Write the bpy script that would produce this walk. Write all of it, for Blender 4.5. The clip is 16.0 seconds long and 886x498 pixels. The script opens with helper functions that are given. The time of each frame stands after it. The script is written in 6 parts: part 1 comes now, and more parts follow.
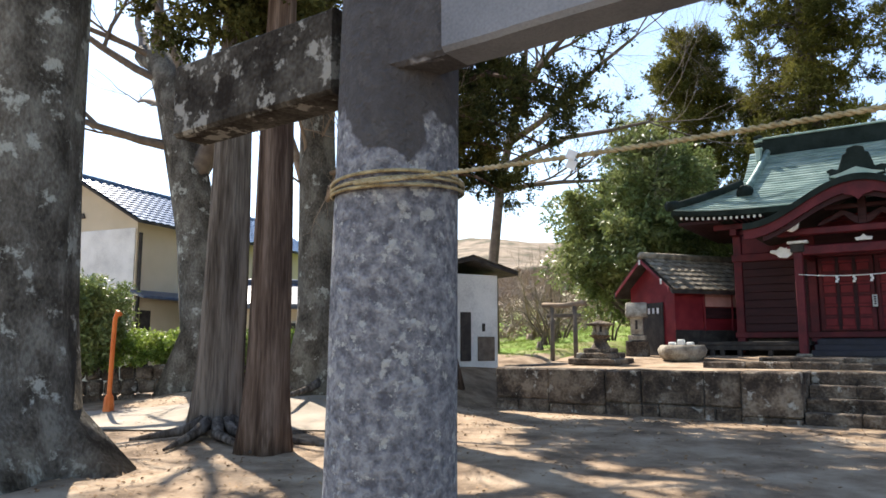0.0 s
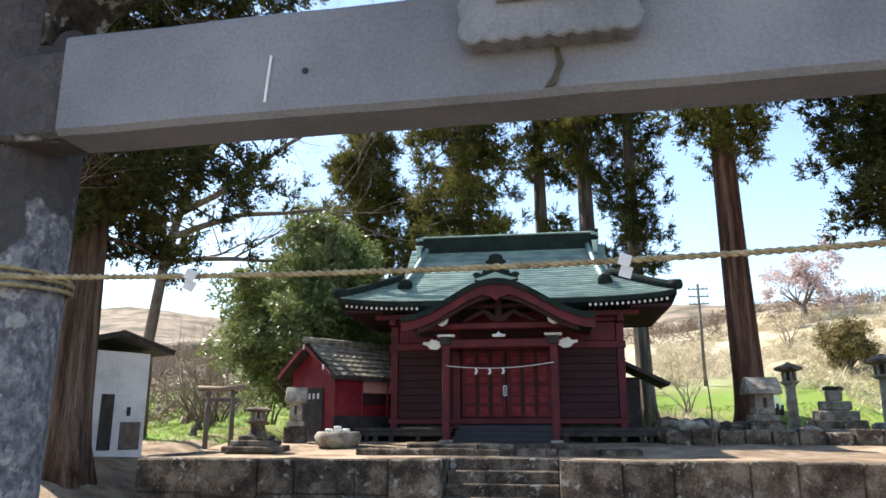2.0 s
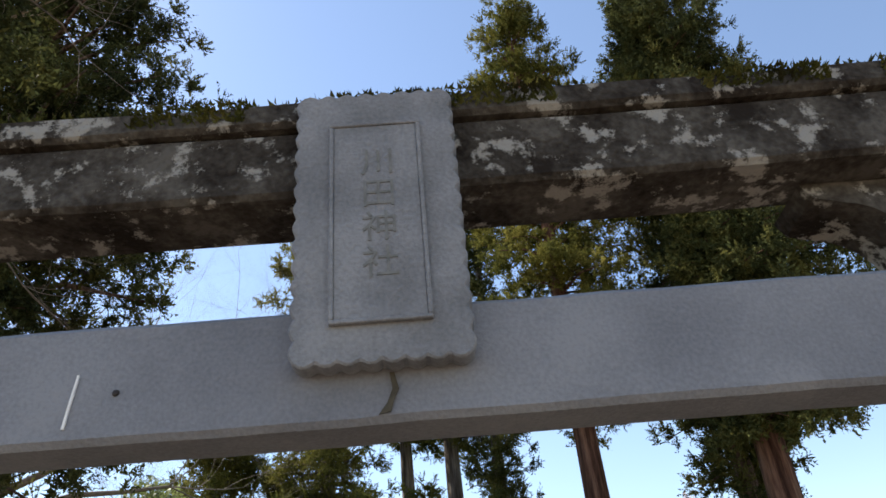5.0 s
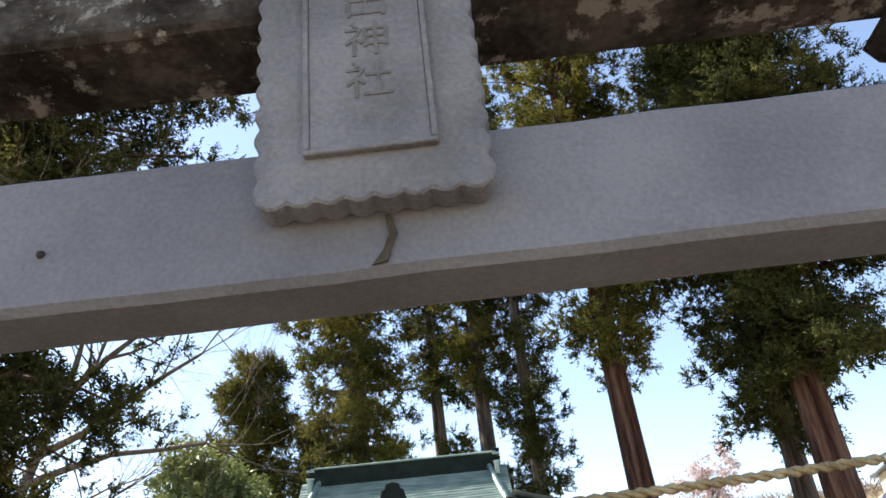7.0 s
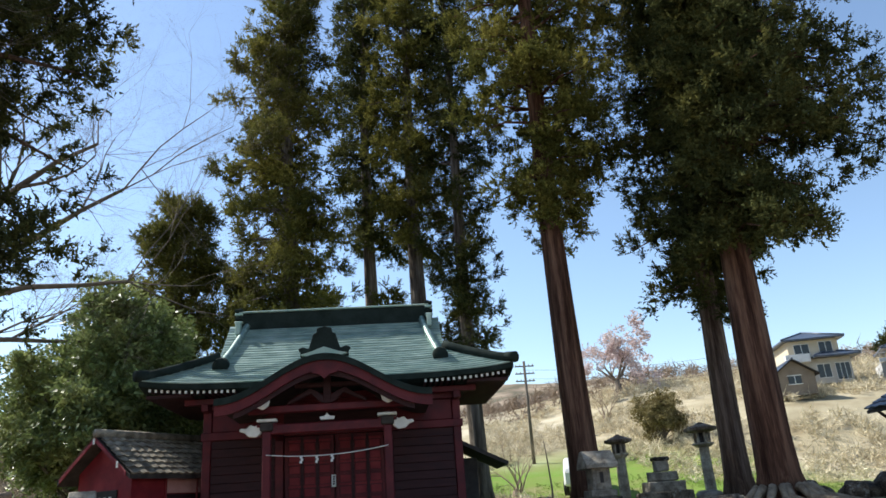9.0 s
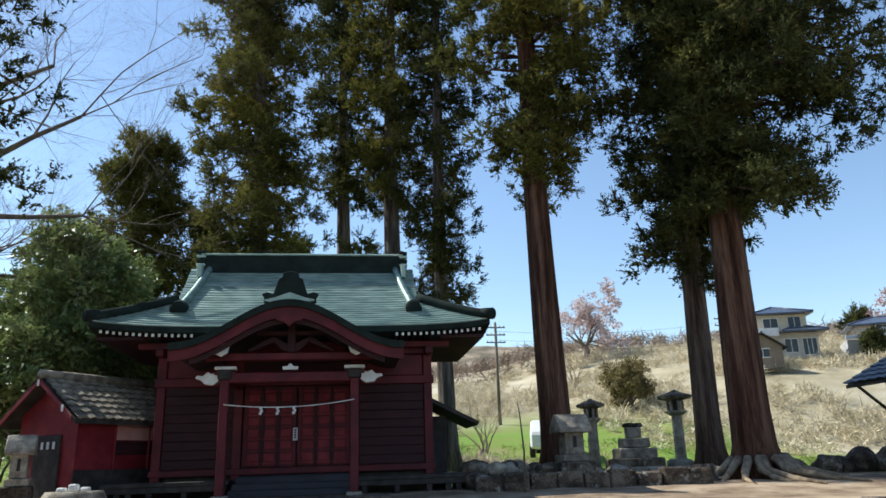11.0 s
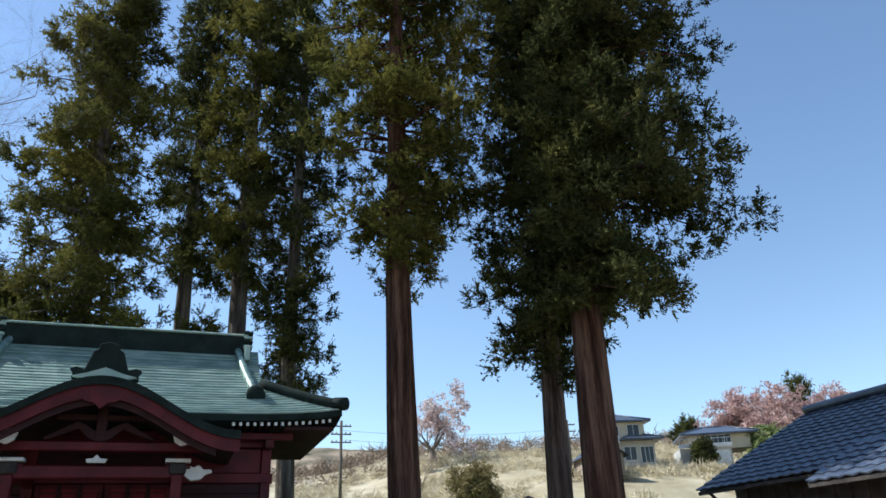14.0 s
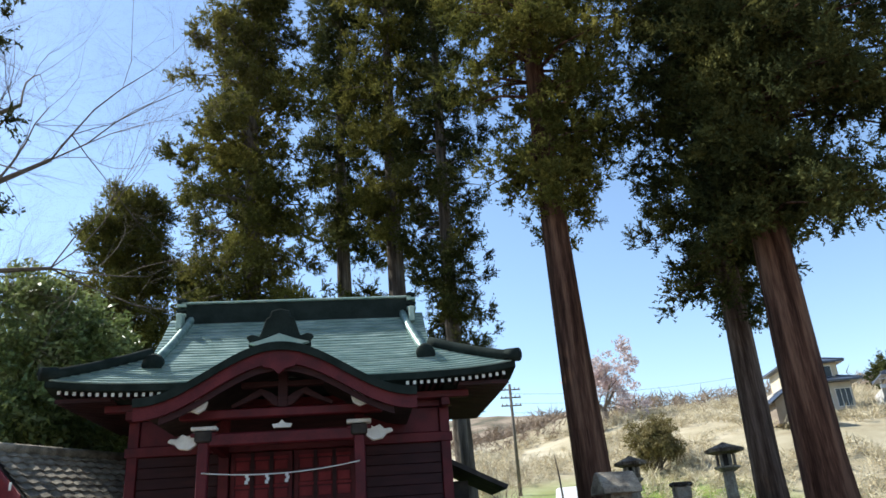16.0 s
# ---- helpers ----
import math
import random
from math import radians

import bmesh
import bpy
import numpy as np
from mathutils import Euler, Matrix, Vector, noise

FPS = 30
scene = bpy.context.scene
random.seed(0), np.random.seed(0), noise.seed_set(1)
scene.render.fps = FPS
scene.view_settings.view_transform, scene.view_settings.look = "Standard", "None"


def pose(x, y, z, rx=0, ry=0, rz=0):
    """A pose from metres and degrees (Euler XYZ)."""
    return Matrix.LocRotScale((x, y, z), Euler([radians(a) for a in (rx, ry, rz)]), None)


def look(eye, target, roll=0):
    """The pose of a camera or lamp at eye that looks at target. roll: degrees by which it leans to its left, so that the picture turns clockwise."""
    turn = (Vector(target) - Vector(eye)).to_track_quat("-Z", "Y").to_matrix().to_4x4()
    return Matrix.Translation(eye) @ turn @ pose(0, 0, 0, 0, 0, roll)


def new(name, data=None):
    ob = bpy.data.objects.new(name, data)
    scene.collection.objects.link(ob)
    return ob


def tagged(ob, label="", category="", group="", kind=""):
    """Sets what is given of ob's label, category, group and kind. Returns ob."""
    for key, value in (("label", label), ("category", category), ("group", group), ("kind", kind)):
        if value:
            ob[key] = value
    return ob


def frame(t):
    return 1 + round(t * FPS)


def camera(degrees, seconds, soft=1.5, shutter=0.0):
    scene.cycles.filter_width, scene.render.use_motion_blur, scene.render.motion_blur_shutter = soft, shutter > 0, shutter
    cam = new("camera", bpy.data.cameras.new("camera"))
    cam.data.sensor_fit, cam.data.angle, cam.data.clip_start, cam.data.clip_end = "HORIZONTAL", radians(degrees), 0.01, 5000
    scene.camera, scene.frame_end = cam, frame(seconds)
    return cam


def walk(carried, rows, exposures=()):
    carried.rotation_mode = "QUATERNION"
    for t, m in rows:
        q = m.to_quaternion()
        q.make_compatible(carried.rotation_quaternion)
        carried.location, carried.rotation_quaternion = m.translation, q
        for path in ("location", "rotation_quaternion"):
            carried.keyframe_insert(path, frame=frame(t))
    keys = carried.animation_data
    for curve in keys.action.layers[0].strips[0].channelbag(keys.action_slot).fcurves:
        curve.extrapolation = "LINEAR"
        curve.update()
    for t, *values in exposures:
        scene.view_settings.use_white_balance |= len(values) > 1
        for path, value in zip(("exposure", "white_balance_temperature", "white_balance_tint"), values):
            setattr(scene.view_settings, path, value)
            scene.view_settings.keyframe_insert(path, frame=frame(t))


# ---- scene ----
cam = camera(62.71, 16.0, soft=1.6)
PATH = [  # seconds, x, y, z, yaw, pitch, roll
    (0.0, 0.000, 0.011, 1.306, 34.34, 7.47, 0.04),
    (0.5, 0.012, 0.036, 1.326, 27.97, 8.58, 1.08),
    (1.0, 0.038, 0.056, 1.349, 21.50, 9.31, 0.83),
    (1.5, 0.057, 0.074, 1.368, 15.13, 11.00, 0.08),
    (2.0, 0.064, 0.126, 1.426, 8.67, 13.58, 0.01),
    (2.5, 0.084, 0.118, 1.445, 4.13, 16.24, 0.44),
    (3.0, 0.093, 0.116, 1.473, 0.95, 19.04, 1.27),
    (3.5, 0.101, 0.120, 1.497, -1.17, 21.78, 2.26),
    (4.0, 0.112, 0.100, 1.532, -1.83, 27.25, 2.52),
    (4.2, 0.111, 0.098, 1.542, -1.79, 28.99, 3.09),
    (6.3, 0.173, 0.375, 1.572, 0.65, 36.15, 5.04),
    (6.5, 0.175, 0.405, 1.567, 0.94, 35.78, 5.06),
    (7.0, 0.150, 0.536, 1.549, 2.18, 30.59, 5.15),
    (7.5, 0.095, 0.756, 1.563, 0.24, 28.23, 4.61),
    (8.0, 0.008, 0.946, 1.538, -3.39, 24.48, 3.66),
    (8.5, -0.043, 1.098, 1.504, -4.11, 22.14, 4.42),
    (9.0, -0.057, 1.232, 1.475, -4.29, 19.69, 3.84),
    (9.2, -0.062, 1.299, 1.473, -4.18, 18.55, 3.74),
    (11.3, -0.055, 2.270, 1.539, -8.84, 16.53, 0.62),
    (11.5, -0.059, 2.355, 1.546, -11.24, 17.67, -0.10),
    (12.0, -0.085, 2.563, 1.558, -17.48, 20.55, -0.61),
    (12.5, -0.062, 2.760, 1.567, -20.09, 21.22, 0.74),
    (13.0, -0.032, 2.929, 1.576, -20.59, 22.06, 1.48),
    (13.5, -0.020, 3.090, 1.578, -20.12, 21.90, 2.11),
    (14.0, 0.016, 3.296, 1.580, -19.32, 23.86, 2.22),
    (14.5, 0.034, 3.493, 1.571, -19.24, 26.56, 2.65),
    (15.0, 0.072, 3.696, 1.543, -16.37, 27.35, 4.22),
    (15.5, 0.061, 3.908, 1.496, -10.47, 26.17, 3.51),
    (16.0, 0.007, 4.151, 1.447, -6.11, 22.16, 3.93),
]
EXPOSURES = [  # seconds, stops, kelvin, tint
    (0.0, 1.45, 6900, 12), (0.5, 1.7, 6900, 12), (1.0, 1.8, 6900, 12), (1.5, 1.7, 6700, 11), (2.5, 1.2, 6600, 11), (3.5, 0.9, 6600, 11), (6.5, 1.5, 7100, 13),
    (7.2, 1.5, 7000, 14), (8.0, 1.05, 6600, 12), (9.0, 0.9, 6450, 8), (12.5, 0.65, 6050, 6), (13.5, 0.65, 6000, 6), (15.0, 1.0, 6150, 6), (16.0, 1.0, 6250, 7)]
walk(cam, [(t, pose(x, y, z, 90 + p, r, w)) for t, x, y, z, w, p, r in PATH], EXPOSURES)

# ---- light ----
SUN_DIR = Vector((-0.60, 0.33, 0.73)).normalized()
SUN_EL, SUN_AZ = math.asin(SUN_DIR.z), math.atan2(SUN_DIR.x, SUN_DIR.y)
world = bpy.data.worlds.new("sky")
scene.world = world
world.use_nodes = True
wn = world.node_tree.nodes
sky = wn.new("ShaderNodeTexSky")
sky.sky_type, sky.sun_disc = "NISHITA", False
sky.sun_elevation, sky.sun_rotation = SUN_EL, SUN_AZ % (2 * math.pi)
sky.air_density, sky.dust_density, sky.ozone_density = 1.0, 0.2, 0.8
wn["Background"].inputs["Strength"].default_value = 0.12
world.node_tree.links.new(sky.outputs[0], wn["Background"].inputs["Color"])
sun = new("sun", bpy.data.lights.new("sun", "SUN"))
sun.data.energy, sun.data.angle, sun.data.color = 4.5, radians(0.55), (1.0, 0.95, 0.86)
sun.matrix_world = look((0, 0, 40), Vector((0, 0, 40)) - SUN_DIR)

# ---- materials ----
def mat(name, colours, rough=0.8, scale=6.0, fine=60.0, bump=0.3, stretch=(1, 1, 1), metal=0.0, translucent=0.0, vary=0.0, island=0.0, spots=None, depth=0.02, band=None):
    """Two-scale noise between up to three colours, fine grain in relief, and optional pale or dark blotches."""
    m = bpy.data.materials.new(name)
    m.use_nodes = True
    nt = m.node_tree
    n, link = nt.nodes, nt.links.new
    b = n["Principled BSDF"]
    co = n.new("ShaderNodeTexCoord")
    mp = n.new("ShaderNodeMapping")
    mp.inputs["Scale"].default_value = stretch
    link(co.outputs["Object"], mp.inputs["Vector"])
    big, small = n.new("ShaderNodeTexNoise"), n.new("ShaderNodeTexNoise")
    big.inputs["Scale"].default_value, small.inputs["Scale"].default_value = scale, fine
    big.inputs["Detail"].default_value, small.inputs["Detail"].default_value = 5, 4
    for q in (big, small):
        link(mp.outputs[0], q.inputs["Vector"])
    add = n.new("ShaderNodeMath")
    add.operation = "MULTIPLY_ADD"
    link(small.outputs["Fac"], add.inputs[0])
    add.inputs[1].default_value = 0.45
    link(big.outputs["Fac"], add.inputs[2])
    ramp = n.new("ShaderNodeValToRGB")
    e = ramp.color_ramp.elements
    while len(e) < len(colours):
        e.new(0.5)
    for i, c in enumerate(colours):
        e[i].position, e[i].color = 0.55 + 0.35 * i / max(1, len(colours) - 1), (*c, 1)
    link(add.outputs[0], ramp.inputs["Fac"])
    out = ramp.outputs["Color"]
    if spots:
        colour, sscale, cut = spots
        s = n.new("ShaderNodeTexNoise")
        s.inputs["Scale"].default_value, s.inputs["Detail"].default_value, s.inputs["Roughness"].default_value = sscale, 9, 0.68
        link(co.outputs["Object"], s.inputs["Vector"])
        r2 = n.new("ShaderNodeValToRGB")
        r2.color_ramp.elements[0].position, r2.color_ramp.elements[1].position = cut, cut + 0.05
        link(s.outputs["Fac"], r2.inputs["Fac"])
        mix = n.new("ShaderNodeMix")
        mix.data_type = "RGBA"
        link(r2.outputs["Color"], mix.inputs["Factor"])
        link(out, mix.inputs["A"])
        mix.inputs["B"].default_value = (*colour, 1)
        out = mix.outputs["Result"]
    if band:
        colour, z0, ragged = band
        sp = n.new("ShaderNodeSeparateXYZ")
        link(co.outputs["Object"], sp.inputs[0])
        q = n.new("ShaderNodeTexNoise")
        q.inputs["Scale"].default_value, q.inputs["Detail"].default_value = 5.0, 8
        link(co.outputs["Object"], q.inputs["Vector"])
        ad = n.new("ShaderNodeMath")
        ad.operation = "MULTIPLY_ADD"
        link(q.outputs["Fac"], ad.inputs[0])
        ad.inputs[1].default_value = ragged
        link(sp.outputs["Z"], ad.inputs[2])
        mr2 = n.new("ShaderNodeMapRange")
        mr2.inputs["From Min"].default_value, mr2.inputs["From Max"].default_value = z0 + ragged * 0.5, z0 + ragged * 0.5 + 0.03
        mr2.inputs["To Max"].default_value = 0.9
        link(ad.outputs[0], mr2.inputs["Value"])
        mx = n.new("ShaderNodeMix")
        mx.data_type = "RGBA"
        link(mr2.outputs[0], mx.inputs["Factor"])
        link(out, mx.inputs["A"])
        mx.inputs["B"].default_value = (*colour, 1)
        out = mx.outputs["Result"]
    if vary or island:
        src = n.new("ShaderNodeObjectInfo" if vary else "ShaderNodeNewGeometry")
        hsv = n.new("ShaderNodeHueSaturation")
        mr = n.new("ShaderNodeMapRange")
        k = vary or island
        mr.inputs["To Min"].default_value, mr.inputs["To Max"].default_value = 1 - k, 1 + k
        link(src.outputs["Random" if vary else "Random Per Island"], mr.inputs["Value"])
        link(mr.outputs[0], hsv.inputs["Value"])
        link(out, hsv.inputs["Color"])
        out = hsv.outputs["Color"]
    link(out, b.inputs["Base Color"])
    b.inputs["Roughness"].default_value, b.inputs["Metallic"].default_value = rough, metal
    b.inputs["Specular IOR Level"].default_value = 0.35 if rough < 0.94 else 0.08
    if bump:
        bp = n.new("ShaderNodeBump")
        bp.inputs["Strength"].default_value, bp.inputs["Distance"].default_value = bump, depth
        link(add.outputs[0], bp.inputs["Height"])
        link(bp.outputs[0], b.inputs["Normal"])
    if translucent:
        tr, sh = n.new("ShaderNodeBsdfTranslucent"), n.new("ShaderNodeMixShader")
        link(out, tr.inputs["Color"])
        sh.inputs[0].default_value = translucent
        link(b.outputs[0], sh.inputs[1])
        link(tr.outputs[0], sh.inputs[2])
        link(sh.outputs[0], n["Material Output"].inputs["Surface"])
    return m


STONE = mat("torii_stone", [(0.14, 0.146, 0.155), (0.19, 0.197, 0.21), (0.25, 0.257, 0.27)], 0.9, 6, 110, 0.5, spots=((0.40, 0.40, 0.38), 18, 0.70))
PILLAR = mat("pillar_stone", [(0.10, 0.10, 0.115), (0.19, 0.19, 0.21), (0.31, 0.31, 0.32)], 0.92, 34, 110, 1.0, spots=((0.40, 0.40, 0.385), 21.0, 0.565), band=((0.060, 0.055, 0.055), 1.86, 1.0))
LINTEL = mat("lintel_stone", [(0.145, 0.152, 0.170), (0.188, 0.196, 0.216), (0.235, 0.243, 0.262)], 0.9, 3, 120, 0.35, spots=((0.12, 0.12, 0.12), 38, 0.69))
MOSSY = mat("weathered_stone", [(0.020, 0.016, 0.013), (0.050, 0.044, 0.037), (0.10, 0.092, 0.08)], 0.95, 7, 60, 0.8, spots=((0.27, 0.26, 0.235), 10, 0.545))
LICHEN = mat("lichen", [(0.30, 0.30, 0.29), (0.42, 0.42, 0.40)], 0.95, 20, 120, 0.6)
MOSS = mat("moss", [(0.03, 0.03, 0.015), (0.06, 0.07, 0.02), (0.12, 0.12, 0.04)], 1.0, 9, 120, 0.8)
WALLSTONE = mat("wall_stone", [(0.035, 0.026, 0.020), (0.105, 0.078, 0.057), (0.23, 0.185, 0.14)], 0.93, 3.2, 26, 1.0, depth=0.08, vary=0.25, spots=((0.33, 0.31, 0.27), 4.5, 0.585))
CUTSTONE = mat("cut_stone", [(0.15, 0.125, 0.10), (0.28, 0.24, 0.19), (0.42, 0.38, 0.31)], 0.92, 5, 35, 1.0, depth=0.04, vary=0.2)
MORTAR = mat("wall_core", [(0.06, 0.055, 0.05), (0.10, 0.09, 0.08)], 0.95, 6, 60, 0.5)
RED = mat("red_paint", [(0.060, 0.004, 0.009), (0.090, 0.006, 0.012), (0.125, 0.013, 0.019)], 0.6, 3, 50, 0.2)
# Wall boards, struts; also the rafters, where it paints in shade under the eaves.
MAROON = mat("maroon_boards_and_rafter_shade", [(0.022, 0.005, 0.008), (0.032, 0.008, 0.011), (0.048, 0.013, 0.016)], 0.7, 3, 60, 0.3, stretch=(1, 1, 6))
BRIGHTRED = mat("bright_red_paint", [(0.13, 0.007, 0.014), (0.18, 0.012, 0.020), (0.23, 0.024, 0.030)], 0.6, 3, 50, 0.2)
PINK = mat("faded_pink_board", [(0.45, 0.22, 0.21), (0.55, 0.30, 0.28)], 0.7, 4, 50, 0.1)
DARKWOOD = mat("dark_wood", [(0.018, 0.015, 0.014), (0.035, 0.03, 0.028), (0.06, 0.05, 0.045)], 0.7, 5, 60, 0.3)
STEPWOOD = mat("blue_black_steps", [(0.022, 0.022, 0.03), (0.035, 0.035, 0.05)], 0.6, 5, 60, 0.2)
COPPER = mat("copper_patina", [(0.15, 0.235, 0.215), (0.23, 0.33, 0.31), (0.34, 0.44, 0.415)], 0.44, 2.5, 40, 0.12, stretch=(1, 4, 4), vary=0.12, metal=0.4)
# Ridges and crest; on the eave undersides this dark tone is painted shade.
COPPERDARK = mat("dark_copper_and_eave_shade", [(0.014, 0.020, 0.018), (0.026, 0.036, 0.033)], 0.95, 4, 40, 0.2)
COPPERPALE = mat("pale_copper", [(0.28, 0.42, 0.37), (0.42, 0.52, 0.46)], 0.5, 4, 40, 0.1)
WHITE = mat("white_paint", [(0.62, 0.62, 0.60), (0.78, 0.78, 0.76)], 0.7, 6, 60, 0.1)
PAPER = mat("paper", [(0.80, 0.80, 0.80), (0.88, 0.88, 0.88)], 0.8, 6, 60, 0.0, translucent=0.35)
PLASTER = mat("white_plaster", [(0.52, 0.52, 0.52), (0.66, 0.66, 0.65), (0.74, 0.74, 0.73)], 0.85, 1.2, 30, 0.15)
CREAM = mat("cream_render", [(0.50, 0.43, 0.32), (0.58, 0.50, 0.38)], 0.9, 1.0, 40, 0.2)
BROWNWALL = mat("brown_render", [(0.19, 0.15, 0.115), (0.26, 0.21, 0.165)], 0.9, 1.0, 40, 0.2)
GREYWALL = mat("grey_render", [(0.38, 0.35, 0.31), (0.48, 0.45, 0.40)], 0.9, 1.0, 40, 0.2)
TILE = mat("blue_grey_tile", [(0.035, 0.045, 0.07), (0.06, 0.075, 0.11), (0.10, 0.12, 0.16)], 0.35, 5, 40, 0.1, vary=0.2)
TILEB = mat("glazed_blue_tile", [(0.06, 0.11, 0.20), (0.10, 0.17, 0.28)], 0.25, 5, 40, 0.1)
OLDTILE = mat("old_roof_tile", [(0.10, 0.085, 0.065), (0.19, 0.165, 0.13), (0.30, 0.265, 0.21)], 0.9, 6, 50, 0.5, vary=0.25)
GLASS = mat("window_glass", [(0.02, 0.025, 0.03), (0.03, 0.035, 0.04)], 0.08, 2, 20, 0.0)
METAL = mat("grey_metal", [(0.35, 0.35, 0.36), (0.45, 0.45, 0.46)], 0.45, 5, 60, 0.05, metal=0.6)
CARWHITE = mat("white_car_paint", [(0.72, 0.72, 0.73), (0.78, 0.78, 0.79)], 0.25, 2, 20, 0.0)
RUBBER = mat("rubber", [(0.015, 0.015, 0.015), (0.025, 0.025, 0.025)], 0.8, 8, 60, 0.1)
ROPE = mat("straw_rope", [(0.22, 0.17, 0.09), (0.36, 0.29, 0.16), (0.46, 0.38, 0.23)], 0.9, 30, 200, 0.4)
ORANGE = mat("orange_paint", [(0.55, 0.12, 0.02), (0.68, 0.18, 0.04)], 0.5, 6, 50, 0.1)
BARK = mat("cedar_bark", [(0.035, 0.018, 0.013), (0.095, 0.050, 0.035), (0.19, 0.11, 0.075)], 0.95, 7, 40, 1.0, stretch=(1, 1, 0.07), depth=0.05)
BARKGREY = mat("grey_cedar_bark", [(0.05, 0.04, 0.033), (0.12, 0.10, 0.085), (0.22, 0.19, 0.165)], 0.95, 8, 45, 1.0, stretch=(1, 1, 0.07), depth=0.05)
BARKBROWN = mat("brown_cedar_bark", [(0.045, 0.028, 0.021), (0.105, 0.072, 0.055), (0.20, 0.145, 0.115)], 0.95, 8, 45, 1.0, stretch=(1, 1, 0.07), depth=0.05)
BARKMOSS = mat("lichened_bark", [(0.045, 0.04, 0.033), (0.11, 0.10, 0.085), (0.20, 0.19, 0.165)], 0.95, 3, 30, 1.0, stretch=(1, 1, 0.6), depth=0.05, spots=((0.34, 0.345, 0.31), 3.0, 0.57))
ROOTWOOD = mat("bare_root", [(0.16, 0.11, 0.07), (0.28, 0.21, 0.14), (0.38, 0.30, 0.21)], 0.9, 6, 50, 0.7)
TWIG = mat("bare_twig", [(0.10, 0.08, 0.065), (0.17, 0.14, 0.115)], 0.9, 6, 60, 0.2)
TWIGPALE = mat("pale_twig", [(0.20, 0.145, 0.105), (0.30, 0.23, 0.17)], 0.9, 6, 60, 0.2)
NEEDLE = mat("cedar_needles", [(0.055, 0.062, 0.018), (0.115, 0.115, 0.028), (0.21, 0.19, 0.048)], 0.95, 0.45, 3, 0.0, translucent=0.32, island=0.35)
NEEDLEDARK = mat("dark_needles", [(0.032, 0.040, 0.018), (0.066, 0.074, 0.026), (0.13, 0.125, 0.038)], 0.95, 0.6, 3, 0.0, translucent=0.28, island=0.35)
LEAF = mat("glossy_leaves", [(0.10, 0.145, 0.05), (0.17, 0.215, 0.075), (0.28, 0.31, 0.12)], 0.42, 0.9, 5, 0.0, translucent=0.3, island=0.35)
HEDGELEAF = mat("hedge_leaves", [(0.10, 0.17, 0.03), (0.19, 0.28, 0.05), (0.32, 0.38, 0.09)], 0.5, 1.5, 6, 0.0, translucent=0.35, island=0.3)
BLOSSOM = mat("pink_blossom", [(0.36, 0.23, 0.22), (0.45, 0.30, 0.28), (0.52, 0.37, 0.33)], 0.85, 0.4, 4, 0.0, translucent=0.3, island=0.2)
PALEBLOSSOM = mat("pale_blossom", [(0.50, 0.40, 0.40), (0.62, 0.52, 0.50)], 0.85, 0.4, 4, 0.0, translucent=0.3, island=0.2)
PEACH = mat("peach_blossom", [(0.45, 0.28, 0.19), (0.55, 0.36, 0.25)], 0.85, 0.4, 4, 0.0, translucent=0.3, island=0.2)
STRAW = mat("dry_grass", [(0.40, 0.34, 0.22), (0.54, 0.47, 0.33), (0.66, 0.59, 0.44)], 0.95, 1, 8, 0.0, translucent=0.2, island=0.25)
GRASSBLADE = mat("green_grass", [(0.10, 0.16, 0.03), (0.17, 0.24, 0.05), (0.26, 0.31, 0.08)], 0.85, 1, 8, 0.0, translucent=0.3, island=0.25)
DEADLEAF = mat("dead_leaves", [(0.16, 0.09, 0.045), (0.27, 0.17, 0.09), (0.36, 0.26, 0.16)], 0.9, 3, 30, 0.0, island=0.35)


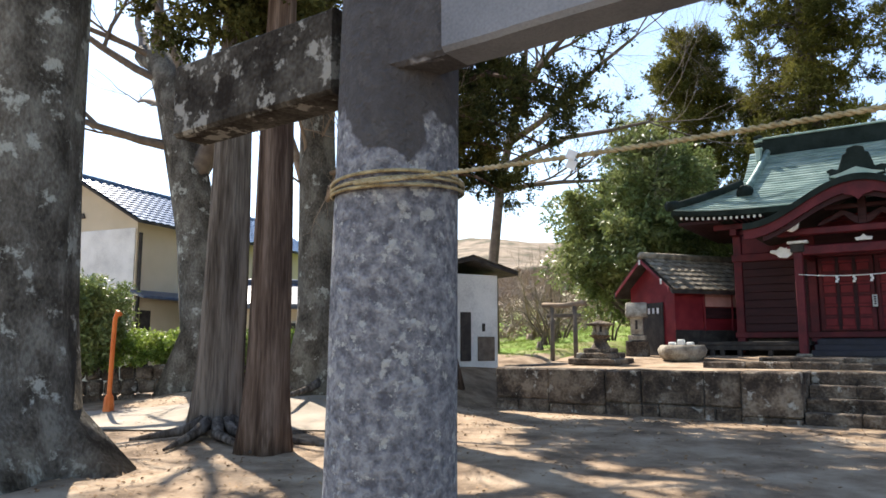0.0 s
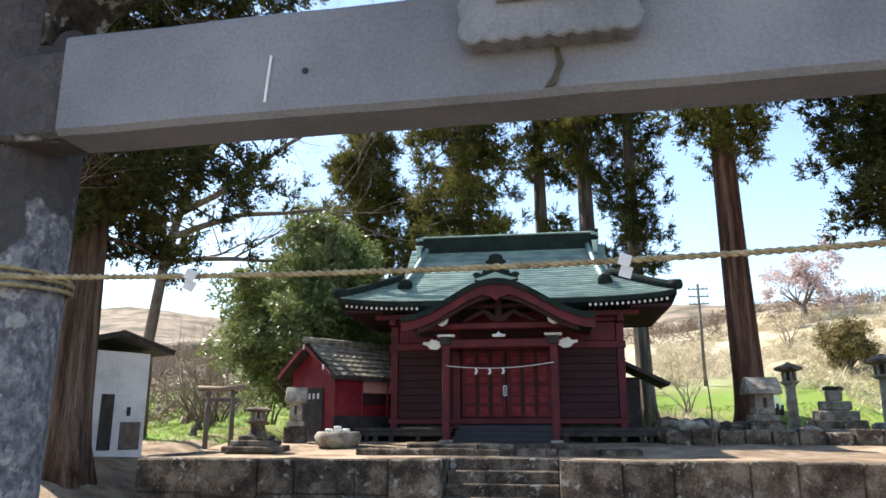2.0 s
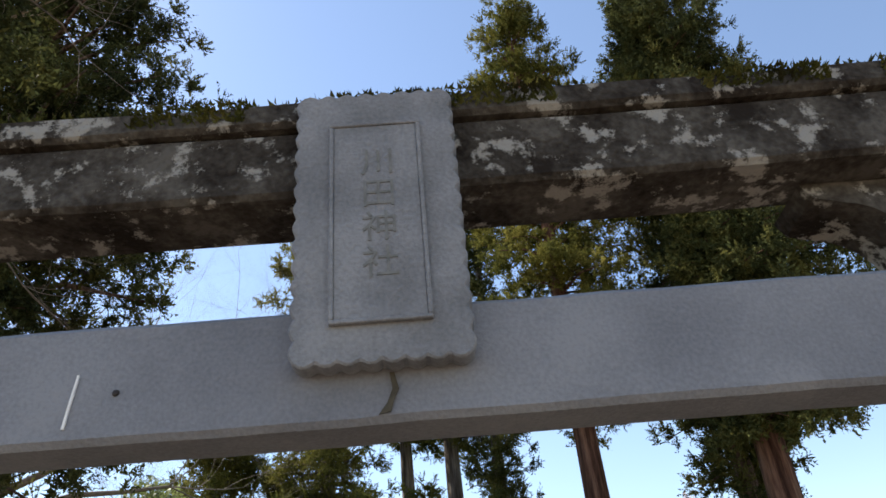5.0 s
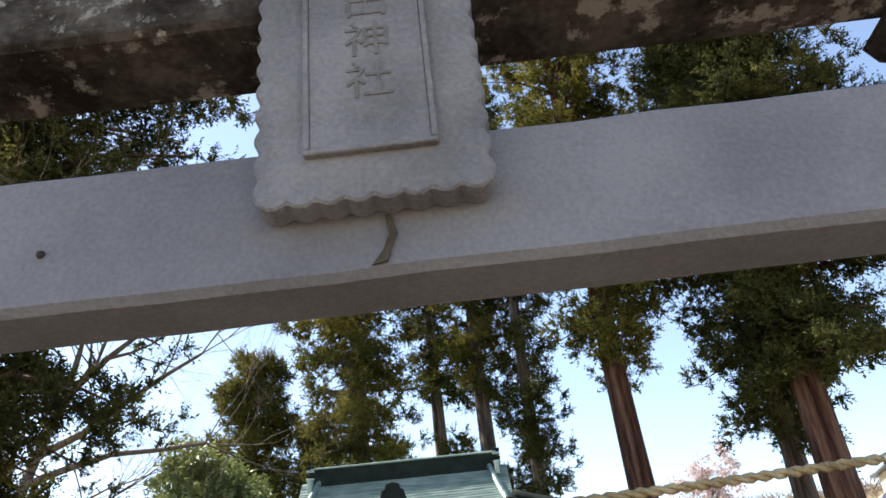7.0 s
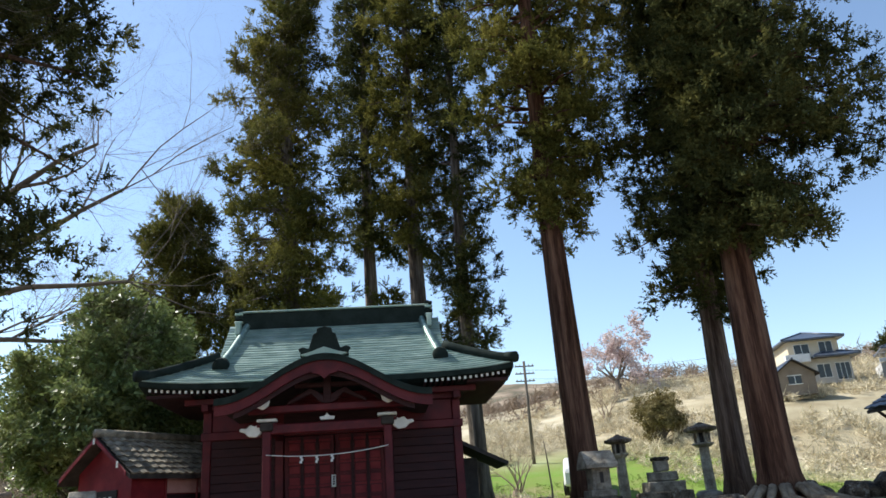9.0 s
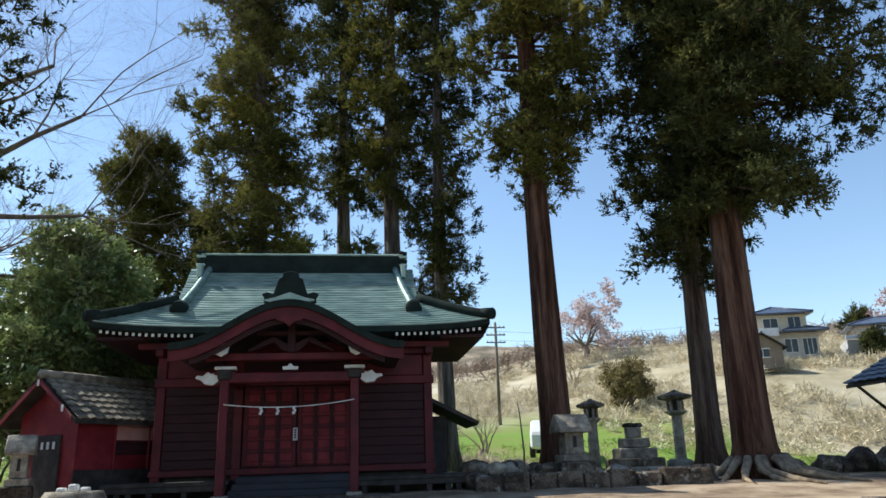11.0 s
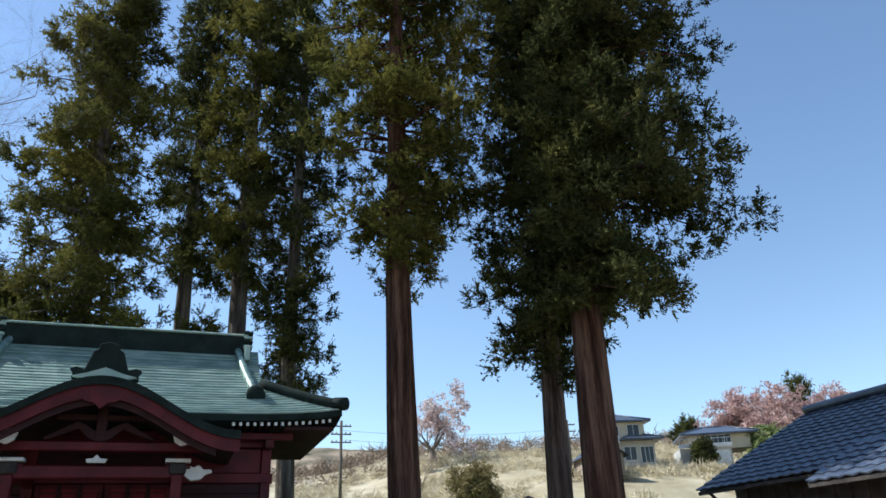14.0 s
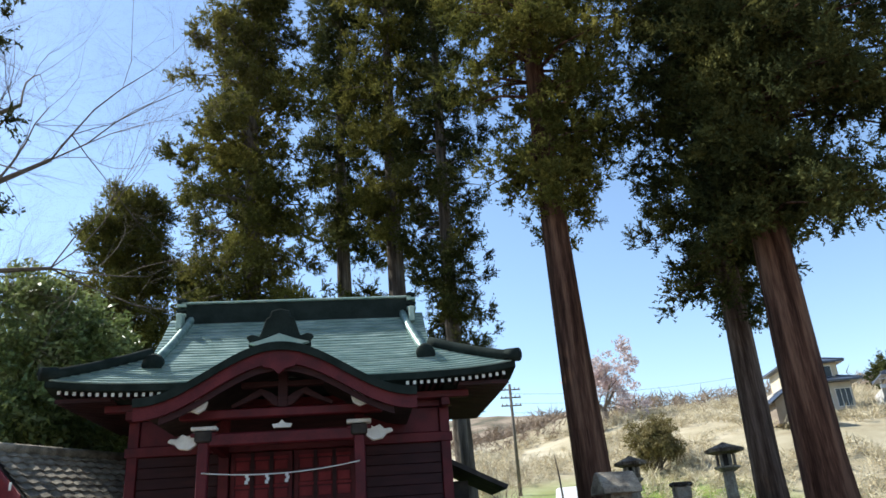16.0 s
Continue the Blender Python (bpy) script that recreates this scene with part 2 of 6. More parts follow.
def ground_material():
    """Bare earth in the yard, grass and dry field beyond, brown woods on the hills; mixed by place."""
    m = bpy.data.materials.new("ground")
    m.use_nodes = True
    nt = m.node_tree
    n, link = nt.nodes, nt.links.new
    b = n["Principled BSDF"]
    b.inputs["Roughness"].default_value = 0.95
    b.inputs["Specular IOR Level"].default_value = 0.15
    geo = n.new("ShaderNodeNewGeometry")
    sep = n.new("ShaderNodeSeparateXYZ")
    link(geo.outputs["Position"], sep.inputs[0])

    def noise_ramp(scale, detail, stops):
        q, r = n.new("ShaderNodeTexNoise"), n.new("ShaderNodeValToRGB")
        q.inputs["Scale"].default_value, q.inputs["Detail"].default_value = scale, detail
        q.inputs["Roughness"].default_value = 0.62
        link(geo.outputs["Position"], q.inputs["Vector"])
        link(q.outputs["Fac"], r.inputs["Fac"])
        while len(r.color_ramp.elements) < len(stops):
            r.color_ramp.elements.new(0.5)
        for e, (p, c) in zip(r.color_ramp.elements, stops):
            e.position, e.color = p, (*c, 1)
        return q, r.outputs["Color"]

    def span(sock, lo, hi):
        r = n.new("ShaderNodeMapRange")
        r.inputs["From Min"].default_value, r.inputs["From Max"].default_value = lo, hi
        link(sock, r.inputs["Value"])
        return r.outputs[0]

    def blend(f, a, c):
        x = n.new("ShaderNodeMix")
        x.data_type = "RGBA"
        link(f, x.inputs["Factor"])
        link(a, x.inputs["A"])
        link(c, x.inputs["B"])
        return x.outputs["Result"]

    q1, dirt = noise_ramp(1.3, 9, [(0.34, (0.15, 0.105, 0.07)), (0.5, (0.30, 0.22, 0.15)), (0.64, (0.43, 0.335, 0.24))])
    q2, grass = noise_ramp(0.5, 9, [(0.34, (0.24, 0.215, 0.10)), (0.46, (0.18, 0.23, 0.055)), (0.62, (0.15, 0.25, 0.04))])
    q3, dry = noise_ramp(0.25, 9, [(0.35, (0.25, 0.205, 0.125)), (0.5, (0.37, 0.32, 0.215)), (0.64, (0.48, 0.42, 0.31))])
    q4, wood = noise_ramp(0.12, 12, [(0.38, (0.10, 0.09, 0.06)), (0.5, (0.21, 0.165, 0.12)), (0.62, (0.30, 0.24, 0.175))])
    wob = n.new("ShaderNodeMath")
    wob.operation = "MULTIPLY_ADD"
    link(q2.outputs["Fac"], wob.inputs[0])
    wob.inputs[1].default_value = 6.0
    link(sep.outputs["Y"], wob.inputs[2])
    col = blend(span(wob.outputs[0], 20.6, 22.0), dirt, grass)
    east = n.new("ShaderNodeMapRange")
    east.inputs["From Min"].default_value, east.inputs["From Max"].default_value = 14.0, 20.0
    east.inputs["To Max"].default_value = 16.0
    link(sep.outputs["X"], east.inputs["Value"])
    far = n.new("ShaderNodeMath")
    link(wob.outputs[0], far.inputs[0])
    link(east.outputs[0], far.inputs[1])
    col = blend(span(far.outputs[0], 42, 50), col, dry)
    col = blend(span(wob.outputs[0], 70, 95), col, wood)
    link(col, b.inputs["Base Color"])
    bp = n.new("ShaderNodeBump")
    bp.inputs["Strength"].default_value, bp.inputs["Distance"].default_value = 0.7, 0.05
    q5, _ = noise_ramp(22, 6, [(0, (0, 0, 0)), (1, (1, 1, 1))])
    link(q5.outputs["Fac"], bp.inputs["Height"])
    link(bp.outputs[0], b.inputs["Normal"])
    return m


GROUND = ground_material()

# ---- mesh helpers ----
def link_mesh(name, verts, faces, material, parent=None, label="", smooth=False):
    me = bpy.data.meshes.new(name)
    me.from_pydata([tuple(v) for v in verts], [], faces)
    me.materials.append(material)
    if smooth:
        me.polygons.foreach_set("use_smooth", [True] * len(me.polygons))
    me.update()
    ob = new(name, me)
    if parent:
        ob.parent = parent
    if label:
        ob["label"] = label
    return ob


def part(name, bm, material, parent=None, label="", smooth=False):
    me = bpy.data.meshes.new(name)
    bmesh.ops.recalc_face_normals(bm, faces=bm.faces[:])
    bm.to_mesh(me)
    bm.free()
    me.materials.append(material)
    if smooth:
        me.polygons.foreach_set("use_smooth", [True] * len(me.polygons))
    ob = new(name, me)
    if parent:
        ob.parent = parent
    if label:
        ob["label"] = label
    return ob


def soup(name, verts, size, material, parent=None, label=""):
    """Loose polygons of `size` corners each from an array of corners; fast for leaves."""
    v = np.asarray(verts, dtype=np.float32).reshape(-1, 3)
    me = bpy.data.meshes.new(name)
    k = len(v) // size
    me.vertices.add(len(v))
    me.vertices.foreach_set("co", v.ravel())
    me.loops.add(len(v))
    me.loops.foreach_set("vertex_index", np.arange(len(v), dtype=np.int32))
    me.polygons.add(k)
    me.polygons.foreach_set("loop_start", np.arange(0, len(v), size, dtype=np.int32))
    me.materials.append(material)
    me.update(calc_edges=True)
    ob = new(name, me)
    if parent:
        ob.parent = parent
    if label:
        ob["label"] = label
    return ob


def empty(name, m=None, **tags):
    ob = new(name)
    if m is not None:
        ob.matrix_basis = m
    return tagged(ob, **tags)


def add_box(bm, lo, hi, m=None, bevel=0.0, rough=0.0):
    """A box between two corners, with rounded edges and a little unevenness where asked."""
    r = bmesh.ops.create_cube(bm, size=1)
    lo, hi = Vector(lo), Vector(hi)
    vs = r["verts"]
    for v in vs:
        v.co = Vector([(lo[i] + hi[i]) / 2 + v.co[i] * (hi[i] - lo[i]) for i in range(3)])
        if rough:
            v.co += Vector((random.uniform(-rough, rough), random.uniform(-rough, rough), random.uniform(-rough, rough)))
    if bevel:
        es = list({e for v in vs for e in v.link_edges})
        vs = bmesh.ops.bevel(bm, geom=es, offset=bevel, segments=1, affect="EDGES")["verts"]
    if m is not None:
        bmesh.ops.transform(bm, matrix=m, verts=list(vs))
    return bm


def box(name, lo, hi, material, parent=None, label="", m=None, bevel=0.01, rough=0.0):
    return part(name, add_box(bmesh.new(), lo, hi, m, bevel, rough), material, parent, label)


def tube_data(path, radii, sides=8, verts=None, faces=None, cap=True, bumps=None):
    verts, faces = ([] if verts is None else verts), ([] if faces is None else faces)
    path = [Vector(p) for p in path]
    base = len(verts)
    for i, p in enumerate(path):
        d = (path[min(i + 1, len(path) - 1)] - path[max(i - 1, 0)]).normalized()
        u = d.cross(Vector((0.3, 1, 0.1))).normalized()
        w = d.cross(u)
        for k in range(sides):
            a = 2 * math.pi * k / sides
            r = radii[i] * (bumps(a, p) if bumps else 1)
            verts.append(p + (u * math.cos(a) + w * math.sin(a)) * r)
    for i in range(len(path) - 1):
        for k in range(sides):
            a, b = base + i * sides + k, base + i * sides + (k + 1) % sides
            faces.append((a, b, b + sides, a + sides))
    if cap:
        faces.append(tuple(base + k for k in reversed(range(sides))))
        faces.append(tuple(base + (len(path) - 1) * sides + k for k in range(sides)))
    return verts, faces


def tube(name, path, radii, material, parent=None, label="", sides=10, bumps=None):
    if not hasattr(radii, "__len__"):
        radii = [radii] * len(path)
    v, f = tube_data(path, radii, sides, bumps=bumps)
    return link_mesh(name, v, f, material, parent, label, smooth=True)


def prism(name, outline, depth, material, parent=None, label="", m=None, bevel=0.0):
    """A flat outline (x, z) given depth along y, from 0 to depth."""
    bm = bmesh.new()
    f = bm.faces.new([bm.verts.new((x, 0, z)) for x, z in outline])
    r = bmesh.ops.extrude_face_region(bm, geom=[f])
    bmesh.ops.translate(bm, vec=(0, depth, 0), verts=[g for g in r["geom"] if isinstance(g, bmesh.types.BMVert)])
    if bevel:
        bmesh.ops.recalc_face_normals(bm, faces=bm.faces[:])
        bmesh.ops.bevel(bm, geom=bm.edges[:], offset=bevel, segments=1, affect="EDGES")
    if m is not None:
        bmesh.ops.transform(bm, matrix=m, verts=bm.verts[:])
    return part(name, bm, material, parent, label)


def lathe(name, profile, material, parent=None, label="", sides=6, at=(0, 0, 0), twist=0.0):
    v, f = [], []
    for r, z in profile:
        for k in range(sides):
            a = 2 * math.pi * (k + 0.5) / sides + twist
            v.append((at[0] + r * math.cos(a), at[1] + r * math.sin(a), at[2] + z))
    for i in range(len(profile) - 1):
        for k in range(sides):
            a, b = i * sides + k, i * sides + (k + 1) % sides
            f.append((a, b, b + sides, a + sides))
    f.append(tuple(reversed(range(sides))))
    f.append(tuple((len(profile) - 1) * sides + k for k in range(sides)))
    return link_mesh(name, v, f, material, parent, label, smooth=sides > 8)


def smooth(v, a, b):
    t = min(1.0, max(0.0, (v - a) / (b - a)))
    return t * t * (3 - 2 * t)


# ---- ground ----
TERRACE_Y, TERRACE_Z = 12.0, 0.88
STAIR_L, STAIR_R = -1.78, 0.08


def ground(x, y):
    yard = 0.12 * smooth(y, 2, 12)
    bank = 0.70 * smooth(y, 6.0, 14.0) * smooth(-x, 6.8, 9.0) * (1 - smooth(-x, 12, 16))
    edge = 13.1 if STAIR_L - 0.05 < x < STAIR_R + 0.05 else TERRACE_Y + 0.2
    h = yard + bank
    raised = TERRACE_Z + 0.17 * smooth(y, 13.2, 16) if x > -7.0 else h + (0.17 * smooth(y, 14, 17))
    if y > edge:
        h = max(raised, h)
    if y > 16:
        right, left = smooth(x, 1, 7), smooth(-x, 5, 9)
        h += right * (0.012 * max(0, y - 17) + 0.19 * max(0, min(y, 75) - 31) + 0.05 * max(0, min(x, 60) - 8) * smooth(y, 22, 40))
        h += 1.75 * smooth(x, 12, 23) * smooth(y, 30, 42)
        h += left * (0.07 * max(0, min(y, 30) - 17) + 0.17 * max(0, min(y, 80) - 30))
        h += (1 - right - left) * 0.10 * max(0, min(y, 80) - 20)
    r = math.hypot(x, y)
    if y > 70:
        h += smooth(y, 70, 260) * (17 + 10 * noise.noise((x / 90, y / 140, 0)) + 5 * noise.noise((x / 25, y / 40, 3)) + 14 * smooth(-x, 30, 120))
        h += 1.5 * noise.noise((x / 7, y / 7, 5)) * smooth(y, 80, 140)
    if y < 11.5 or y > 14:
        h += 0.035 * noise.noise((x / 1.1, y / 1.1, 0)) + 0.012 * noise.noise((x * 2.2, y * 2.2, 1))
    return h


def axis(fine_lo, fine_hi, step, extra, far):
    a = list(np.arange(fine_lo, fine_hi, step)) + list(extra)
    d, p = step, fine_hi
    while p < far:
        a.append(p)
        d *= 1.12
        p += d
    d, p = step, fine_lo
    while p > -far:
        d *= 1.12
        p -= d
        a.append(p)
    return sorted(set(round(float(q), 3) for q in a))


gx = axis(-16, 16, 0.3, (-7.02, -6.98, STAIR_L - 0.06, STAIR_L - 0.04, STAIR_R + 0.04, STAIR_R + 0.06), 900)
gy = axis(-2, 26, 0.3, (12.19, 12.21, 13.09, 13.11), 900)
gv = [(x, y, ground(x, y)) for y in gy for x in gx]
w = len(gx)
gf = [(j * w + i, j * w + i + 1, (j + 1) * w + i + 1, (j + 1) * w + i) for j in range(len(gy) - 1) for i in range(w - 1)]
tagged(link_mesh("ground", gv, gf, GROUND, smooth=True), "dry brown earth yard running out into grassy slopes and hills", "ground", kind="structure")

road = []
for k in range(15):
    u = k / 14
    cx, cy = -14.5 + 7.0 * u, 3.5 + 5.2 * u + 1.0 * math.sin(u * 3)
    road.append(((cx - 0.75, cy + 1.0), (cx + 0.75, cy - 1.0)))
CONCRETE = mat("pale_concrete", [(0.24, 0.20, 0.15), (0.34, 0.29, 0.23)], 0.9, 2, 40, 0.2)


# ---- torii ----
def bump_stone(a, p):
    return 1 + 0.012 * noise.noise((math.cos(a) * 2, math.sin(a) * 2, p.z * 3))


def stone_beam(name, x0, x1, y0, y1, z0, z1, material, parent, label="", rise=0.0, step=0.12, rough=0.004, slope=0.0):
    """A long dressed beam with slightly uneven edges; rise lifts the ends, slope leans the ends inwards."""
    n = int((x1 - x0) / step)
    v, f = [], []
    for i in range(n + 1):
        u = i / n
        x = x0 + (x1 - x0) * u
        lift = rise * abs(2 * u - 1) ** 3
        c = 0.012
        ring = [(y0 + c, z0), (y1 - c, z0), (y1, z0 + c), (y1, z1 - c), (y1 - c, z1), (y0 + c, z1), (y0, z1 - c), (y0, z0 + c)]
        for y, z in ring:
            s = slope * (z - z0) / (z1 - z0) * (1 if i == n else -1 if i == 0 else 0)
            v.append((x + s, y + rough * noise.noise((x * 4, y * 9, z * 9)), z + lift + rough * noise.noise((x * 5, z * 9, 7))))
    for i in range(n):
        for k in range(8):
            a, b = i * 8 + k, i * 8 + (k + 1) % 8
            f.append((a, b, b + 8, a + 8))
    f += [tuple(reversed(range(8))), tuple(n * 8 + k for k in range(8))]
    return link_mesh(name, v, f, material, parent, label)


TX, TY = 0.08, 1.60
GATE = Matrix.Translation((TX, TY, 0)) @ pose(0, 0, 0, 0, 0, -2.0) @ Matrix.Translation((-TX, -TY, 0))
torii = empty("stone_torii_gate", GATE, label="grey lichened stone torii gate with a carved name plaque", category="torii gate")
for side in (-1, 1):
    cx = TX + side * 1.395
    zs = [-0.05 + 2.66 * i / 40 for i in range(41)]
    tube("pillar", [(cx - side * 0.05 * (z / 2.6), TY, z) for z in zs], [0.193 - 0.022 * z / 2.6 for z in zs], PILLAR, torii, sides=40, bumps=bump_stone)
    lathe("footing", [(0.30, -0.05), (0.30, 0.06), (0.27, 0.10), (0.20, 0.11)], MOSSY, torii, sides=20, at=(cx, TY, 0.0))
    arc = [(0.0, 2.558), (0.0, 2.30)] + [(-side * (0.03 + 0.15 * (1 - math.cos(a))), 2.30 + 0.20 * math.sin(a)) for a in np.linspace(0.1, 1.5, 8)] + [(-side * 0.24, 2.52), (-side * 0.26, 2.558)]
    prism("bracket", [(cx - side * 0.17 + x, z) for x, z in arc], 0.16, MOSSY, torii, "curved stone bracket under the top beam", m=Matrix.Translation((0, TY - 0.10, 0)))
stone_beam("tie_beam", -0.985, 1.145, 1.417, 1.547, 2.038, 2.277, LINTEL, torii, "smooth grey stone tie beam")
for x0, x1 in ((-1.20, -0.983), (1.143, 1.36)):
    stone_beam("tenon", x0, x1, 1.45, 1.58, 2.048, 2.262, PILLAR, torii, "lichened joint between beam and pillar", step=0.05)
prism("scratch", [(-0.501, 2.068), (-0.496, 2.068), (-0.493, 2.110), (-0.488, 2.172), (-0.492, 2.172), (-0.497, 2.120)], 0.004, PLASTER, torii, "white scratch on the tie beam", m=Matrix.Translation((0, 1.4105, 0)))
lathe("hole", [(0.007, 0.0), (0.005, 0.004)], DARKWOOD, torii, "small dark hole", sides=9, at=(0, 0, 0)).matrix_basis = pose(-0.415, 1.4145, 2.132, 90)
for x0, x1 in ((-2.235, -1.44), (1.60, 2.39)):
    stone_beam("tie_beam_end", x0, x1, 1.48, 1.63, 2.045, 2.315, MOSSY, torii, "mossy projecting end of the tie beam")
stone_beam("lower_top_beam", -2.25, 2.41, 1.40, 1.59, 2.556, 2.742, MOSSY, torii, "blotched dark stone beam", rise=0.06)
stone_beam("upper_top_beam", -2.45, 2.61, 1.38, 1.61, 2.744, 2.822, MOSSY, torii, "mossy capping beam", rise=0.07, slope=0.08)
mv = []
for i in range(15000):
    x = random.uniform(-2.4, 2.55)
    u = abs((x - TX) / 2.53)
    top = random.random() < 0.55
    y = random.uniform(1.39, 1.6) if top else 1.376
    z = (2.824 if top else random.uniform(2.76, 2.822)) + 0.07 * u ** 3
    if noise.noise((x * 2.2, 0, 3)) < (-0.35 if top else -0.05):
        continue
    h, a = random.uniform(0.005, 0.015), random.uniform(0, 6.28)
    d = Vector((math.cos(a) * 0.006, math.sin(a) * 0.006, 0))
    tip = Vector((x + random.uniform(-0.012, 0.012), y - random.uniform(0, 0.02), z + h * (1 if top else 0.5)))
    mv += [Vector((x, y, z)) - d, Vector((x, y, z)) + d, tip]
soup("moss", mv, 3, MOSS, torii, "dark green moss tufts")


def scallop(w, h, n_side, n_end, r):
    """An outline with rounded scallops along all four edges."""
    pts = []
    corners = [(-w, -h), (w, -h), (w, h), (-w, h)]
    for (ax, az), (bx, bz), n in zip(corners, corners[1:] + corners[:1], (n_end, n_side, n_end, n_side)):
        dx, dz = (bx - ax) / n, (bz - az) / n
        ln = math.hypot(dx, dz)
        nx, nz = dz / ln, -dx / ln
        for i in range(n):
            for u in (0.0, 0.25, 0.5, 0.75):
                s = r * math.sin(math.pi * u)
                pts.append((ax + dx * (i + u) + nx * s, az + dz * (i + u) + nz * s))
    return pts


plaque_pose = GATE @ pose(0.083, 1.354, 2.460, 2.4)
plaque = empty("shrine_name_plaque", plaque_pose, label="scalloped grey stone plaque carved with the shrine name", category="plaque")
prism("slab", scallop(0.165, 0.321, 14, 8, 0.010), 0.05, STONE, plaque, bevel=0.004)
for lo, hi in (((-0.098, -0.013, -0.252), (0.098, 0.0, -0.243)), ((-0.098, -0.013, 0.222), (0.098, 0.0, 0.231)), ((-0.098, -0.013, -0.243), (-0.089, 0.0, 0.222)), ((0.089, -0.013, -0.243), (0.098, 0.0, 0.222))):
    box("border", lo, hi, STONE, plaque, bevel=0.002)
box("panel", (-0.0885, -0.009, -0.2425), (0.0885, -0.0005, 0.2215), STONE, plaque, bevel=0.001)
DAMP = mat("damp_stain", [(0.05, 0.045, 0.035), (0.09, 0.08, 0.06)], 0.95, 30, 100, 0.2)
prism("stain", [(0.070, 2.050), (0.092, 2.054), (0.098, 2.075), (0.108, 2.098), (0.100, 2.130), (0.091, 2.130), (0.096, 2.098), (0.086, 2.072)], 0.003, DAMP, torii, "dark damp streak below the plaque", m=Matrix.Translation((0, 1.4115, 0)))
ENGRAVED = mat("engraved_stone", [(0.13, 0.135, 0.13), (0.19, 0.195, 0.19)], 0.95, 30, 100, 0.2)
for k, sign in enumerate("川田神社"):
    cu = bpy.data.curves.new("inscription", "FONT")
    cu.body, cu.size, cu.align_x, cu.align_y, cu.extrude = sign, 0.076, "CENTER", "CENTER", 0.0015
    tmp = new("inscription_tmp", cu)
    bpy.context.view_layer.update()
    me = bpy.data.meshes.new_from_object(tmp.evaluated_get(bpy.context.evaluated_depsgraph_get()))
    bpy.data.objects.remove(tmp)
    me.materials.clear()
    me.materials.append(ENGRAVED)
    ob = new("inscription", me)
    ob.parent, ob["label"] = plaque, "carved character of the shrine name"
    ob.matrix_basis = pose(0.004, -0.0095, 0.118 - 0.082 * k, 90)

def strand(path, r, material, name, parent, label="", twist=9.0):
    """Two strands laid round each other."""
    for ph in (0.0, math.pi):
        pts, ln = [], 0.0
        for i, p in enumerate(path):
            p = Vector(p)
            if i:
                ln += (p - Vector(path[i - 1])).length
            a = ph + ln * twist * 6.28
            pts.append(p + Vector((0, math.cos(a), math.sin(a))) * r * 0.55)
        tube(name, pts, r * 0.62, material, parent, label, sides=6)


rope = empty("sacred_rope", GATE, label="thin straw rope tied between the torii pillars", category="rope")
RX0, RX1 = TX - 1.35, TX + 1.35
path = []
for i in range(361):
    u = i / 360
    path.append((RX0 + (RX1 - RX0) * u, TY - 0.19, 1.735 + 0.03 * u - 0.18 * u * (1 - u)))
strand(path, 0.0058, ROPE, "strand", rope, twist=28)
for side, z in ((-1, 1.745), (1, 1.775)):
    for j in range(3):
        ring = [(TX + side * 1.358 + 0.190 * math.cos(a), TY + 0.190 * math.sin(a), z - 0.012 + 0.011 * j + 0.01 * math.sin(a + j)) for a in np.linspace(0, 6.283, 49)]
        tube("loop", ring, 0.0055, ROPE, rope, sides=6)


def paper_streamer(name, x, y, z, size, tilt, label):
    """A folded zigzag paper strip hanging from a rope."""
    ob = empty(name, pose(x, y, z, 0, tilt, random.uniform(-25, 25)), label=label, category="paper streamer", group="paper streamers on the rope")
    bm = bmesh.new()
    for k in range(3 if size > 0.06 else 2):
        lo = (-0.5 * size + (k % 2) * 0.22 * size, -0.002 + 0.006 * k, -size * (0.55 * k + 0.6))
        add_box(bm, lo, (lo[0] + 0.62 * size, lo[1] + 0.002, -size * 0.55 * k), bevel=0.0)
    part("paper", bm, PAPER, ob)
    return ob


for x, tilt in ((-0.62, 25), (0.20, 18), (0.65, -15)):
    u = (x - RX0) / (RX1 - RX0)
    paper_streamer("paper_streamer", x, TY - 0.20, 1.735 + 0.03 * u - 0.18 * u * (1 - u) + 0.006, 0.034, tilt, "torn white paper streamer hanging on the rope").location += Vector((0, -(x - TX) * 0.035, 0))

# ---- terrace wall and stairs ----
wall = empty("wall_terrace", label="low retaining wall of weathered grey stone blocks", category="wall", kind="structure")
for x0, x1 in ((-7.0, STAIR_L), (STAIR_R, 10.5)):
    box("core", (x0 + 0.03, 12.06, -0.1), (x1 - 0.03, 12.30, TERRACE_Z - 0.05), MORTAR, wall)
    x = x0
    while x < x1 - 0.01:
        wd = min(random.uniform(0.55, 1.15), x1 - x)
        if x1 - x - wd < 0.35:
            wd = x1 - x
        split = 0.12 + random.choice((0.42, 0.48, 0.36, 0.0))
        g = 0.008
        cut = random.uniform(0.25, 0.75) * wd
        if split > 0.2:
            for a, c in ((0, cut), (cut, wd)):
                box("block", (x + a + g, TERRACE_Y + random.uniform(-0.02, 0.02), 0.0), (x + c - g, TERRACE_Y + 0.3, TERRACE_Z - split - 0.08), WALLSTONE, wall, bevel=0.022, rough=0.012)
            lo = TERRACE_Z - split - 0.07
        else:
            lo = 0.0
        box("block", (x + g, TERRACE_Y + random.uniform(-0.025, 0.015), lo), (x + wd - g, TERRACE_Y + 0.34, TERRACE_Z + random.uniform(-0.012, 0.012)), WALLSTONE, wall, bevel=0.025, rough=0.012)
        x += wd
